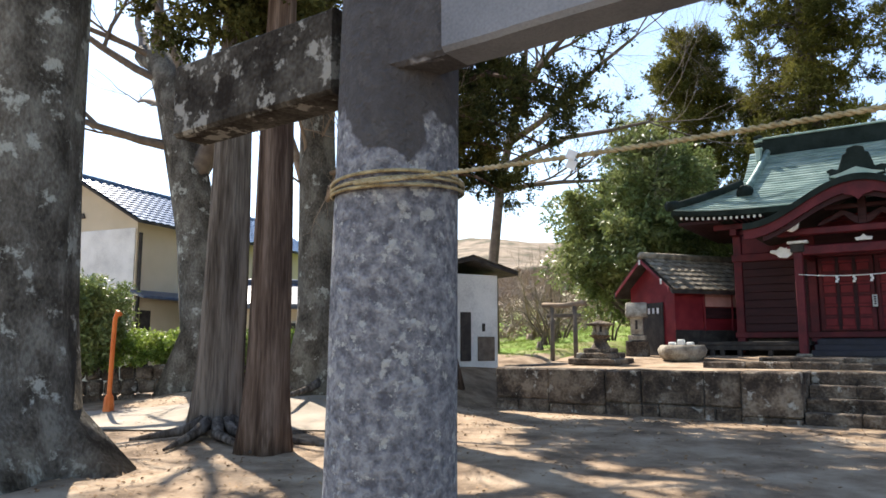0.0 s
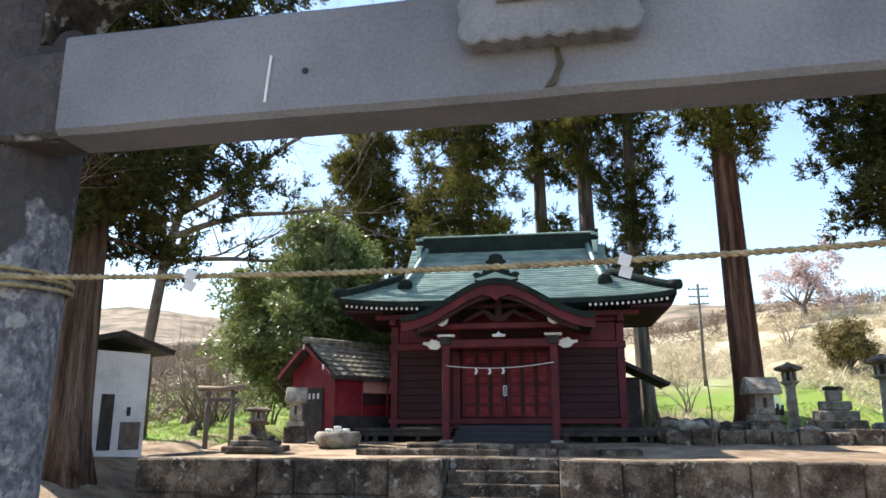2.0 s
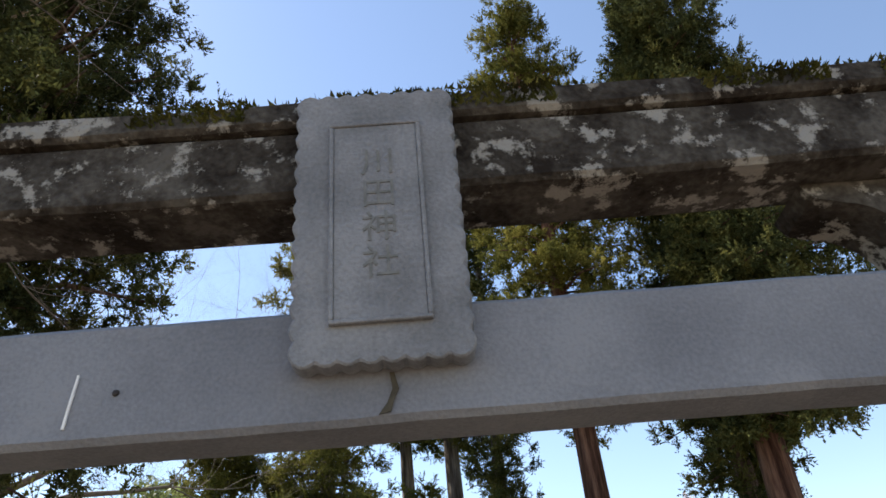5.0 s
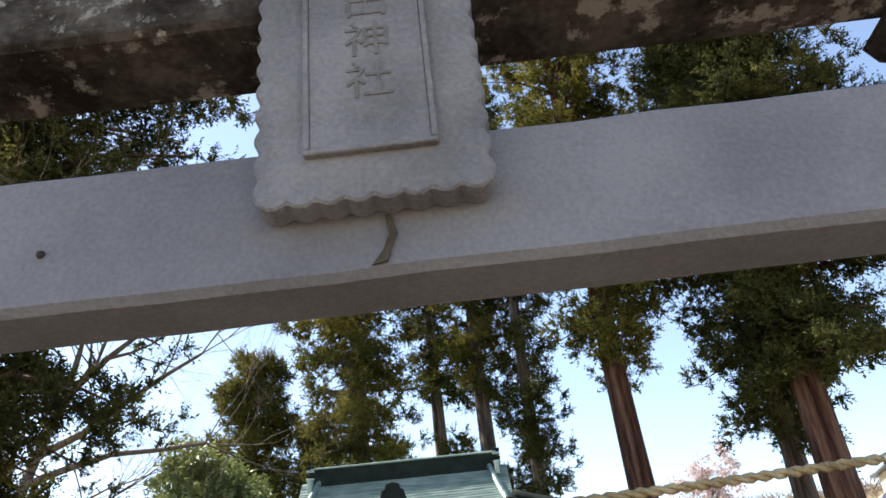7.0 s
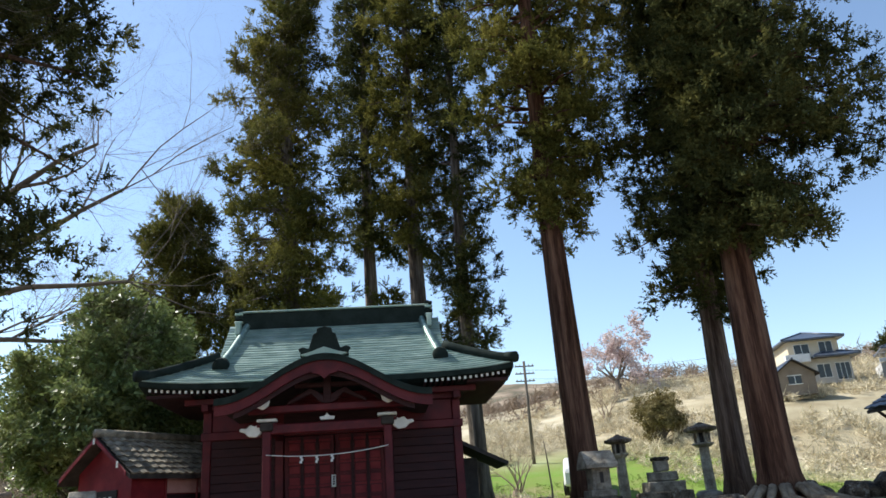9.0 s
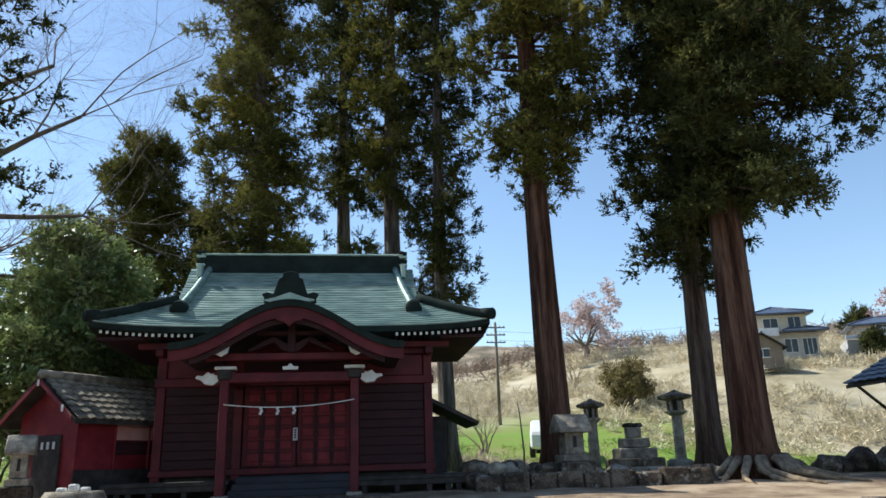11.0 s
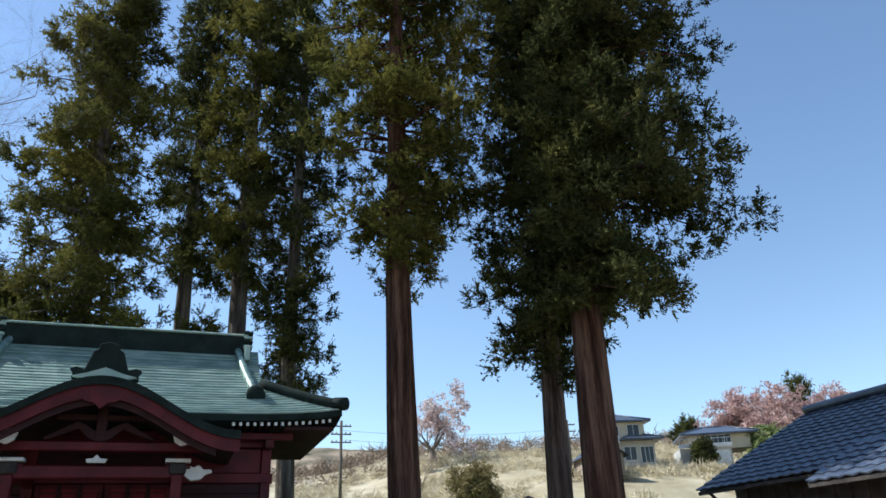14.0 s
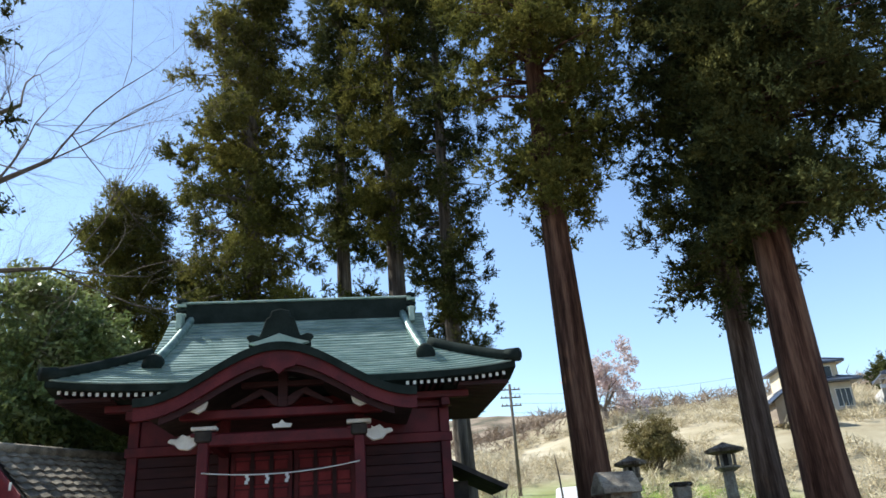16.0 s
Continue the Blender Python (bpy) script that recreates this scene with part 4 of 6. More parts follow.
def gable_house(name, m, lx, ly, z0, eave, ridge, over, wall_mat, roof_mat, rows, cols, tags, thick=0.08):
    """Walls and a two-slope tiled roof, ridge along x; m sets it in the world."""
    h = empty(name, m, **tags)
    prism("wall", [(-ly, z0), (ly, z0), (ly, eave), (0, ridge - 0.05), (-ly, eave)], 2 * lx, wall_mat, h, m=Matrix(((0, 1, 0, -lx), (1, 0, 0, 0), (0, 0, 1, 0), (0, 0, 0, 1))))
    k = (ridge - eave) / ly
    drop = eave - k * over
    for s in (-1, 1):
        e = s * (ly + over)
        slab = empty("roof", label="")
        slab.parent = h
        link_mesh("roof_deck", [(-lx - over, e, drop), (lx + over, e, drop), (lx + over, 0, ridge), (-lx - over, 0, ridge), (-lx - over, e, drop + thick), (lx + over, e, drop + thick), (lx + over, 0, ridge + thick), (-lx - over, 0, ridge + thick)],
                  [(0, 1, 2, 3), (4, 5, 6, 7), (0, 1, 5, 4), (1, 2, 6, 5), (3, 0, 4, 7)], DARKWOOD, slab)
        tiled_slope("tile_course", (-lx - over, e, drop + thick), (lx + over, e, drop + thick), (lx + over, 0, ridge + thick), (-lx - over, 0, ridge + thick), rows, cols, roof_mat, slab)
    tube("ridge_tile", [(-lx - over - 0.02, 0, ridge + thick + 0.05), (lx + over + 0.02, 0, ridge + thick + 0.05)], 0.09, roof_mat, h, sides=8)
    return h


def window(parent, x0, x1, z0, z1, y, bars=1, frame_mat=None):
    """A sliding window set in a wall that faces -y."""
    fm = frame_mat or METAL
    win = box("window", (x0, y - 0.03, z0), (x1, y + 0.05, z1), GLASS, parent, "dark glazed sliding window")
    for lo, hi in (((x0 - 0.05, y - 0.06, z0 - 0.06), (x1 + 0.05, y - 0.031, z0)), ((x0 - 0.05, y - 0.06, z1), (x1 + 0.05, y - 0.031, z1 + 0.06)), ((x0 - 0.05, y - 0.06, z0), (x0, y - 0.031, z1)), ((x1, y - 0.06, z0), (x1 + 0.05, y - 0.031, z1))):
        box("frame", lo, hi, fm, win, bevel=0.004)
    for k in range(bars):
        x = x0 + (x1 - x0) * (k + 1) / (bars + 1)
        box("mullion", (x - 0.025, y - 0.05, z0), (x + 0.025, y - 0.031, z1), fm, win, bevel=0.004)


red = gable_house("red_side_shrine", pose(-4.85, 17.8, 0, 0, 0, 56), 1.25, 0.8, 0.9, 2.62, 3.22, 0.28, BRIGHTRED, OLDTILE, 7, 16, dict(label="small bright red side shrine with a mossy tiled roof", category="side shrine"))
for k in range(2):
    x = -0.42 + 0.8 * k
    box("panel", (x, -0.83, 2.15), (x + 0.76, -0.805, 2.62), PINK, red, "faded pink upper panel")
    box("panel_lower", (x, -0.825, 1.88), (x + 0.76, -0.805, 2.13), MAROON, red)
    box("batten", (x - 0.05, -0.85, 1.6), (x - 0.01, -0.802, 2.7), BRIGHTRED, red)
box("dark_skirt", (-1.27, -0.84, 0.9), (1.27, -0.804, 1.62), DARKWOOD, red)
box("doorway", (-1.29, -0.42, 1.05), (-1.252, 0.30, 2.25), DARKWOOD, red, "dark open doorway")
for k in range(4):
    box("paper", (-1.32, -0.32 + 0.16 * k, 2.0), (-1.312, -0.25 + 0.16 * k, 2.13), PAPER, red, bevel=0.0)
for s in (-1, 1):
    box("gable_board", (-1.56, min(0, s * 1.0), 2.4), (-1.535, max(0, s * 1.0), 2.5), BRIGHTRED, red, m=Matrix.Translation((0, 0, 3.23 - 2.45)) @ Matrix(((1, 0, 0, 0), (0, 1, 0, 0), (0, -s * 0.733, 1, 0), (0, 0, 0, 1))))
for y in (-0.75, 0.0):
    box("white_peg", (-1.575, y - 0.03, 2.63 + (0.5 if y == 0 else 0)), (-1.56, y + 0.03, 2.75 + (0.5 if y == 0 else 0)), WHITE, red)

basin = empty("stone_basin", Matrix.Translation((-4.35, 14.9, 0.95)), label="rough round stone water basin with a pale rim", category="basin")
lathe("bowl", [(0.30, 0.0), (0.44, 0.10), (0.48, 0.24), (0.42, 0.34), (0.34, 0.34), (0.30, 0.26)], CUTSTONE, basin, sides=14)
for k in range(3):
    box("offering_stone", (-0.25 + 0.18 * k, -0.1, 0.33), (-0.12 + 0.18 * k, 0.05, 0.40 + 0.05 * (k % 2)), WHITE, basin, bevel=0.02)


def small_stone_shrine(x, y, z, w, h, turn, label):
    s = empty("stone_shrine", pose(x, y, z, 0, 0, turn), label=label, category="stone shrine", group="small stone shrines")
    box("plinth", (-w * 0.75, -w * 0.7, 0), (w * 0.75, w * 0.7, h * 0.32), WALLSTONE, s, bevel=0.02, rough=0.012)
    box("base", (-w * 0.58, -w * 0.55, h * 0.32), (w * 0.58, w * 0.55, h * 0.42), CUTSTONE, s, bevel=0.015, rough=0.006)
    box("cella", (-w * 0.42, -w * 0.40, h * 0.42), (w * 0.42, w * 0.40, h * 0.76), CUTSTONE, s, bevel=0.015, rough=0.005)
    box("opening", (-w * 0.08, -w * 0.415, h * 0.52), (w * 0.08, -w * 0.402, h * 0.68), DARKWOOD, s, "dark carved niche")
    along = Matrix(((0, 1, 0, -w * 0.72), (1, 0, 0, 0), (0, 0, 1, 0), (0, 0, 0, 1)))
    prism("roof", [(-w * 0.66, h * 0.73), (w * 0.66, h * 0.73), (w * 0.64, h * 0.80), (w * 0.30, h * 0.93), (w * 0.08, h), (-w * 0.08, h), (-w * 0.30, h * 0.93), (-w * 0.64, h * 0.80)], w * 1.44, CUTSTONE, s, "lichened stone roof", m=along, bevel=0.015)
    return s


small_stone_shrine(4.42, 16.9, 1.06, 0.48, 1.36, 4, "grey stone hokora shrine on a block plinth")
small_stone_shrine(-5.62, 15.9, 0.98, 0.32, 1.25, 15, "mossy little stone shrine beside the red shrine")
mon = empty("stepped_monument", pose(6.95, 20.0, 1.10, 0, 0, -5), label="stepped stone monument of stacked rough blocks", category="monument")
for x0, x1 in ((-0.62, 0.0), (0.012, 0.60)):
    box("base_block", (x0, -0.5, 0), (x1, 0.5, 0.42), WALLSTONE, mon, bevel=0.03, rough=0.02)
for r, z0, z1 in ((0.46, 0.422, 0.66), (0.33, 0.662, 0.90), (0.17, 0.902, 1.16)):
    box("tier", (-r, -r * 0.8, z0), (r, r * 0.8, z1), CUTSTONE, mon, bevel=0.025, rough=0.012)
box("cap", (-0.21, -0.18, 1.162), (0.21, 0.18, 1.26), MOSSY, mon, bevel=0.03, rough=0.01)

terr = empty("stone_kerbing", label="rough stone retaining blocks of the upper terrace", category="stonework", kind="structure")
for k in range(9):
    x = 2.2 + 0.50 * k
    box("block", (x + 0.01, 15.5 + 0.03 * random.random(), 0.8), (x + 0.49, 15.85, 1.30 + random.uniform(-0.05, 0.05)), WALLSTONE, terr, bevel=0.03, rough=0.02)
for k in range(7):
    x = 5.6 + 0.55 * k
    box("block", (x + 0.01, 18.6, 0.9), (x + 0.53, 18.9, 1.30 + random.uniform(-0.04, 0.04)), CUTSTONE, terr, bevel=0.03, rough=0.02)


def stone_lantern(x, y, z, h, post_r, cap, label, fat=False):
    """A standing lantern: base, shaft, platform, fire box with openings, curved cap."""
    s = empty("stone_lantern", pose(x, y, z), label=label, category="stone lantern", group="stone lanterns")
    if fat:
        for k, (r, a, b) in enumerate(((0.50, 0.0, 0.14), (0.38, 0.14, 0.26), (0.27, 0.26, 0.36))):
            box("base", (-r, -r, a * h), (r, r, b * h), WALLSTONE, s, bevel=0.02, rough=0.008)
        lathe("shaft", [(0.20, 0.36 * h), (0.13, 0.48 * h), (0.13, 0.56 * h), (0.24, 0.64 * h)], WALLSTONE, s, sides=8)
    else:
        lathe("base", [(0.30, 0.0), (0.30, 0.06), (0.24, 0.16), (post_r * 1.1, 0.2)], CUTSTONE, s, sides=10)
        lathe("shaft", [(post_r * 1.15, 0.15), (post_r, 0.70 * h)], CUTSTONE, s, sides=6)
    z0 = 0.64 * h if fat else 0.70 * h
    lathe("platform", [(post_r * 1.2, z0), (cap * 0.66, z0 + 0.04 * h), (cap * 0.66, z0 + 0.06 * h)], CUTSTONE, s, sides=6)
    for k in range(6):
        a = 2 * math.pi * (k + 0.5) / 6
        r = cap * 0.42
        box("fire_box_post", (-0.03, -0.03, z0 + 0.06 * h), (0.03, 0.03, z0 + 0.19 * h), CUTSTONE, s, m=Matrix.Translation((r * math.cos(a), r * math.sin(a), 0)))
    lathe("fire_box_core", [(cap * 0.2, z0 + 0.06 * h), (cap * 0.2, z0 + 0.19 * h)], DARKWOOD, s, sides=6)
    lathe("cap", [(cap * 0.5, z0 + 0.19 * h), (cap, z0 + 0.215 * h), (cap * 1.03, z0 + 0.25 * h), (cap * 0.55, z0 + 0.285 * h), (cap * 0.2, z0 + 0.31 * h), (0.04, z0 + 0.325 * h)], WALLSTONE, s, "mossy spreading cap", sides=6)
    return s


stone_lantern(-5.72, 14.02, 0.90, 0.92, 0.14, 0.27, "dark squat stone lantern on a stepped base", True)
stone_lantern(6.14, 20.65, 1.13, 1.85, 0.13, 0.36, "tall weathered stone lantern on a boulder")
stone_lantern(8.60, 21.0, 1.13, 2.06, 0.13, 0.44, "tall weathered stone lantern with a broad mossy cap")


def boulder(x, y, z, r, material, label, flat=0.7, name="boulder"):
    bm = bmesh.new()
    bmesh.ops.create_icosphere(bm, subdivisions=3, radius=r)
    for v in bm.verts:
        v.co *= 1 + 0.28 * noise.noise(v.co * (1.6 / r) + Vector((x, y, 0)))
        v.co.z *= flat
    ob = part(name, bm, material, smooth=True)
    ob.matrix_basis = pose(x, y, z + r * flat * 0.7, 0, 0, random.uniform(0, 360))
    return tagged(ob, label, "boulder", group="garden boulders")


boulder(5.35, 17.0, 1.05, 0.30, CUTSTONE, "rounded pale boulder beside the stone shrine")
boulder(8.1, 19.9, 1.08, 0.36, CUTSTONE, "mossy boulder beside the lantern")
for k in range(40):
    x, y = random.uniform(2.1, 3.9), random.uniform(16.0, 17.9)
    boulder(x, y, 1.03 + (0.24 if k > 24 else 0.0), random.uniform(0.12, 0.27), CUTSTONE if k % 2 else WALLSTONE, "broken grey stone in a rubble heap", 0.75, "stone")
stake = tube("sapling", [(3.05, 15.35, 1.0), (3.07, 15.35, 1.7), (3.03, 15.36, 2.35), (3.0, 15.36, 2.6)], [0.022, 0.018, 0.012, 0.005], TWIG, sides=7)
tagged(stake, "thin bare sapling before the stone kerb", "sapling")
stump = empty("tree_stump", pose(7.0, 16.6, 1.03), label="short weathered tree stump", category="stump")
lathe("stump_body", [(0.34, 0.0), (0.25, 0.12), (0.23, 0.34)], BARKGREY, stump, sides=14)

wt = empty("wooden_torii", Matrix.Translation((-6.74, 14.5, 0.86)), label="small weathered grey wooden torii gate", category="torii gate")
for x in (-0.28, 0.27):
    tube("post", [(x, 0, -0.05), (x * 0.96, 0, 1.26)], [0.052, 0.045], TWIG, wt)
    lathe("foot_stone", [(0.12, 0.0), (0.11, 0.08), (0.06, 0.09)], CUTSTONE, wt, sides=8, at=(x, 0, 0))
box("tie", (-0.40, -0.03, 1.02), (0.40, 0.03, 1.10), TWIG, wt)
tube("top_log", [(-0.50, 0, 1.30), (0, 0, 1.275), (0.50, 0, 1.32)], 0.055, TWIGPALE, wt)

store = empty("white_storehouse", pose(-9.45, 14.25, 0.18, 0, 0, 62), label="small white plastered storehouse with a shallow dark roof", category="storehouse")
box("wall", (-0.85, -0.62, 0.3), (0.85, 1.2, 2.72), PLASTER, store)
box("door", (-0.15, -0.66, 0.75), (0.12, -0.622, 1.85), DARKWOOD, store, "dark plank door")
box("door", (0.3, -0.65, 0.75), (0.75, -0.622, 1.30), TWIG, store, "low grey wooden shutter")
box("vent", (0.42, -0.65, 1.42), (0.5, -0.622, 1.60), DARKWOOD, store)
box("eave_band", (-0.9, -0.68, 2.5), (-0.7, 1.22, 2.72), GREYWALL, store)
prism("roof", [(-1.15, 2.70), (-1.15, 2.78), (0, 3.10), (1.2, 2.78), (1.2, 2.70), (0, 3.0)], 2.5, DARKWOOD, store, "dark sheet roof with thick eaves", m=Matrix.Translation((0, -0.98, 0)), bevel=0.01)
prism("roof_sheet", [(-1.18, 2.785), (0, 3.105), (1.22, 2.785), (1.22, 2.80), (0, 3.13), (-1.18, 2.80)], 2.54, OLDTILE, store, m=Matrix.Translation((0, -1.0, 0)))

# ---- long tiled shed ----
shed = empty("tiled_shed", Matrix.Translation((0, 0, 0)), label="long dark wooden shed with a blue-grey tiled roof", category="shed")
box("wall", (11.6, 3.0, 0.0), (17.5, 16.9, 3.0), DARKWOOD, shed, "blackened board wall")
for k in range(36):
    y = 3.2 + 0.38 * k
    box("batten", (11.565, y, 0.1), (11.599, y + 0.05, 2.9), DARKWOOD, shed)
for k in range(5):
    box("paper_strip", (11.545, 14.9 - 1.15 * k, 2.28), (11.56, 14.94 - 1.15 * k, 2.48), PAPER, shed, "white paper strip", bevel=0.0)
box("window", (11.56, 9.9, 1.6), (11.6, 10.7, 2.15), GLASS, shed)
link_mesh("gable_end", [(11.6, 16.9, 2.95), (17.5, 16.9, 2.95), (14.6, 16.9, 4.6)], [(0, 1, 2)], DARKWOOD, shed)
sr = empty("roof", label="blue-grey pantile roof")
sr.parent = shed
link_mesh("roof_deck", [(10.95, 2.5, 2.93), (10.95, 17.3, 2.93), (14.6, 17.3, 4.75), (14.6, 2.5, 4.75), (18.2, 17.3, 2.93), (18.2, 2.5, 2.93), (10.95, 2.5, 2.86), (10.95, 17.3, 2.86)], [(0, 1, 2, 3), (3, 2, 4, 5), (0, 6, 7, 1)], DARKWOOD, sr)
tiled_slope("tile_course", (10.93, 2.5, 2.95), (10.93, 17.32, 2.95), (14.6, 17.32, 4.77), (14.6, 2.5, 4.77), 15, 52, TILE, sr, 0.028)
tube("ridge_tile", [(14.6, 2.5, 4.86), (14.6, 17.35, 4.86)], 0.11, TILE, sr, sides=8)
lean = empty("porch_roof", label="lower tiled porch roof")
lean.parent = shed
tiled_slope("porch_tile_course", (10.35, 2.5, 2.72), (10.35, 13.6, 2.72), (11.9, 13.6, 3.46), (11.9, 2.5, 3.46), 6, 39, TILE, lean, 0.028)
link_mesh("porch_deck", [(10.37, 2.5, 2.64), (10.37, 13.6, 2.64), (11.6, 13.6, 3.2), (11.6, 2.5, 3.2), (11.9, 13.6, 3.45), (11.9, 2.5, 3.45), (10.37, 13.6, 2.72), (10.37, 2.5, 2.72)], [(0, 1, 2, 3), (7, 6, 4, 5), (0, 1, 6, 7), (1, 2, 4, 6)], DARKWOOD, lean)
tube("downpipe", [(11.0, 17.0, 2.9), (11.35, 17.0, 2.6), (11.6, 16.95, 2.35)], 0.035, DARKWOOD, shed)
for k in range(9):
    boulder(9.6 + 0.55 * k, 18.3 + 0.2 * math.sin(k * 2.2), 1.0, random.uniform(0.25, 0.42), WALLSTONE, "dark stone in a garden bank", 0.9, "bank_stone")

# ---- hillside houses, left-hand house ----
def at_ground(x, y, rz=0, dz=0.0):
    return pose(x, y, ground(x, y) + dz, 0, 0, rz)


h1 = empty("hillside_house", pose(28.2, 47.0, 7.35, 0, 0, -14), label="two-storey beige house with grey tiled hip roofs", category="house")
box("lower_storey", (-2.8, -2.0, 0.0), (3.2, 4, 2.6), GREYWALL, h1)
box("upper_storey", (-2.2, -1.4, 2.6), (2.6, 3.6, 4.6), CREAM, h1)


def hip_roof(parent, x0, x1, y0, y1, z, h, material, name="roof"):
    i = min(x1 - x0, y1 - y0) / 2
    ym = (y0 + y1) / 2
    v = [(x0, y0, z), (x1, y0, z), (x1, y1, z), (x0, y1, z), (x0 + i, ym, z + h), (x1 - i, ym, z + h), (x0, y0, z - 0.15), (x1, y0, z - 0.15), (x1, y1, z - 0.15), (x0, y1, z - 0.15)]
    r = link_mesh(name, v, [(0, 1, 5, 4), (1, 2, 5), (2, 3, 4, 5), (3, 0, 4), (6, 7, 1, 0), (7, 8, 2, 1), (8, 9, 3, 2), (9, 6, 0, 3), (9, 8, 7, 6)], material, parent, "grey tiled hip roof")
    for a, b in ((0, 4), (1, 5), (2, 5), (3, 4), (4, 5)):
        tube("hip_tile", [Vector(v[a]) + Vector((0, 0, 0.03)), Vector(v[b]) + Vector((0, 0, 0.03))], 0.09, TILE, r, sides=6)


hip_roof(h1, -2.8, 3.2, -2.0, 4.2, 4.62, 1.1, TILE)
hip_roof(h1, -0.4, 4.0, -3.0, 1.0, 2.65, 0.7, TILE, "porch_roof")
window(h1, -1.6, -0.2, 3.1, 4.1, -1.4, 1, WHITE)
window(h1, 0.8, 2.0, 3.2, 4.2, -1.4, 1, WHITE)
window(h1, 0.0, 1.2, 0.6, 1.9, -2.0, 1, WHITE)
window(h1, 1.7, 3.0, 0.3, 1.9, -2.0, 2, WHITE)
box("balcony", (-2.9, -2.6, 2.2), (-0.6, -2.02, 3.0), PLASTER, h1, "pale balcony parapet")
g1 = gable_house("gabled_outbuilding", pose(24.4, 43.5, 6.3, 0, 0, 76), 2.4, 1.7, 0.0, 1.9, 3.1, 0.35, BROWNWALL, TILE, 8, 14, dict(label="brown gabled outbuilding with a dark tiled roof", category="outbuilding"))
ow = box("window", (-2.46, -0.5, 1.0), (-2.4, 0.6, 1.7), GLASS, g1)
box("frame", (-2.48, -0.58, 0.92), (-2.455, 0.68, 1.0), WHITE, ow)
box("frame", (-2.48, -0.58, 1.7), (-2.455, 0.68, 1.78), WHITE, ow)
box("mullion", (-2.48, 0.02, 1.0), (-2.462, 0.08, 1.7), WHITE, ow)
h2 = empty("garage_house", pose(34.6, 46.0, 7.4, 0, 0, -28), label="low house above a white-doored concrete garage", category="house")
box("garage", (-3.0, -2.0, -0.5), (2.2, 3, 1.7), GREYWALL, h2)
box("garage_door", (-1.2, -2.06, -0.3), (2.0, -2.003, 1.35), WHITE, h2, "white roller shutter")
box("terrace_parapet", (-3.1, -2.2, 1.72), (2.3, -2.08, 2.1), PLASTER, h2)
for k in range(12):
    box("baluster", (-3.0 + 0.44 * k, -2.16, 2.1), (-2.95 + 0.44 * k, -2.1, 2.6), METAL, h2)
box("handrail", (-3.1, -2.17, 2.6), (2.3, -2.09, 2.66), METAL, h2)
box("upper_wall", (-1.8, -0.6, 1.7), (4.6, 4, 3.3), CREAM, h2)
hip_roof(h2, -2.6, 5.4, -1.3, 4.6, 3.3, 1.0, TILE)
window(h2, 0.0, 2.6, 2.2, 3.1, -0.6, 3, WHITE)
for k in range(5):
    box("garage_pillar", (-3.05, -1.9 + 0.8 * k, -0.5), (-2.98, -1.5 + 0.8 * k, 1.7), PLASTER, h2)

h3 = gable_house("cream_house", pose(-21.6, 15.6, 0, 0, 0, 10), 5.0, 2.6, 0.0, 5.4, 6.85, 0.5, CREAM, TILEB, 12, 34, dict(label="two-storey cream house with a blue tiled gable roof", category="house"))
h3.matrix_basis = pose(-24.8, 17.95, 0, 0, 0, 102)
box("gable_wall", (-5.04, -2.55, 2.9), (-5.002, 2.55, 5.05), PLASTER, h3, "white upper gable wall")
box("skirt_roof", (-5.2, -3.2, 2.86), (5.2, -2.6, 2.96), TILE, h3, "narrow tiled skirt roof", m=Matrix(((1, 0, 0, 0), (0, 1, 0, 0), (0, 0.35, 1, 1.0), (0, 0, 0, 1))))
for x0, x1, z0, z1 in ((-1.6, -0.8, 3.6, 4.5), (1.4, 2.6, 0.9, 2.0), (3.1, 4.3, 0.9, 2.0)):
    window(h3, x0, x1, z0, z1, -2.6, 1)
box("downpipe", (-4.95, -2.7, 0.2), (-4.85, -2.61, 4.9), DARKWOOD, h3)
box("entrance", (-4.75, -2.65, 0.3), (-4.3, -2.61, 2.4), DARKWOOD, h3)
prism("gable_vent", [(-0.3, 5.5), (0.3, 5.5), (0.22, 5.68), (-0.22, 5.68)], 0.05, DARKWOOD, h3, m=Matrix(((0, 1, 0, -5.06), (1, 0, 0, 0), (0, 0, 1, 0), (0, 0, 0, 1))))
lowh = empty("pale_annex", pose(-17.8, 16.8, 0.4, 0, 0, 44), label="low pale building behind the trees", category="building")
box("wall", (-2.5, 0, 0), (2.5, 2, 2.2), CREAM, lowh)
window(lowh, -0.5, 0.4, 0.9, 1.6, 0, 0)
window(lowh, 1.0, 1.9, 0.9, 1.6, 0, 0)
hip_roof(lowh, -3, 3, -0.5, 2.5, 2.2, 0.8, TILE)

for far_house in (h1, g1, h2):
    far_house.scale = (0.65, 0.65, 0.65)

# ---- trees ----
def spray_template(count, length, width, seed, spread=0.17):
    """A drooping tuft of small pointed leaflets round a short twig, as an array (count, 3, 3)."""
    rng = np.random.default_rng(seed)
    out = np.zeros((count, 3, 3))
    for i in range(count):
        u = rng.random()
        base = np.array([u * 0.62, rng.normal(0, spread), -0.22 * u * u + rng.normal(0, spread)])
        d = np.array([0.7, rng.normal(0, 0.8), rng.normal(-0.1, 0.7)])
        d /= np.linalg.norm(d)
        side = np.cross(d, rng.normal(0, 1, 3))
        side /= np.linalg.norm(side) + 1e-6
        l, w = length * rng.uniform(0.6, 1.3), width * rng.uniform(0.7, 1.3)
        out[i] = [base + side * w, base + d * l, base - side * w]
    return out


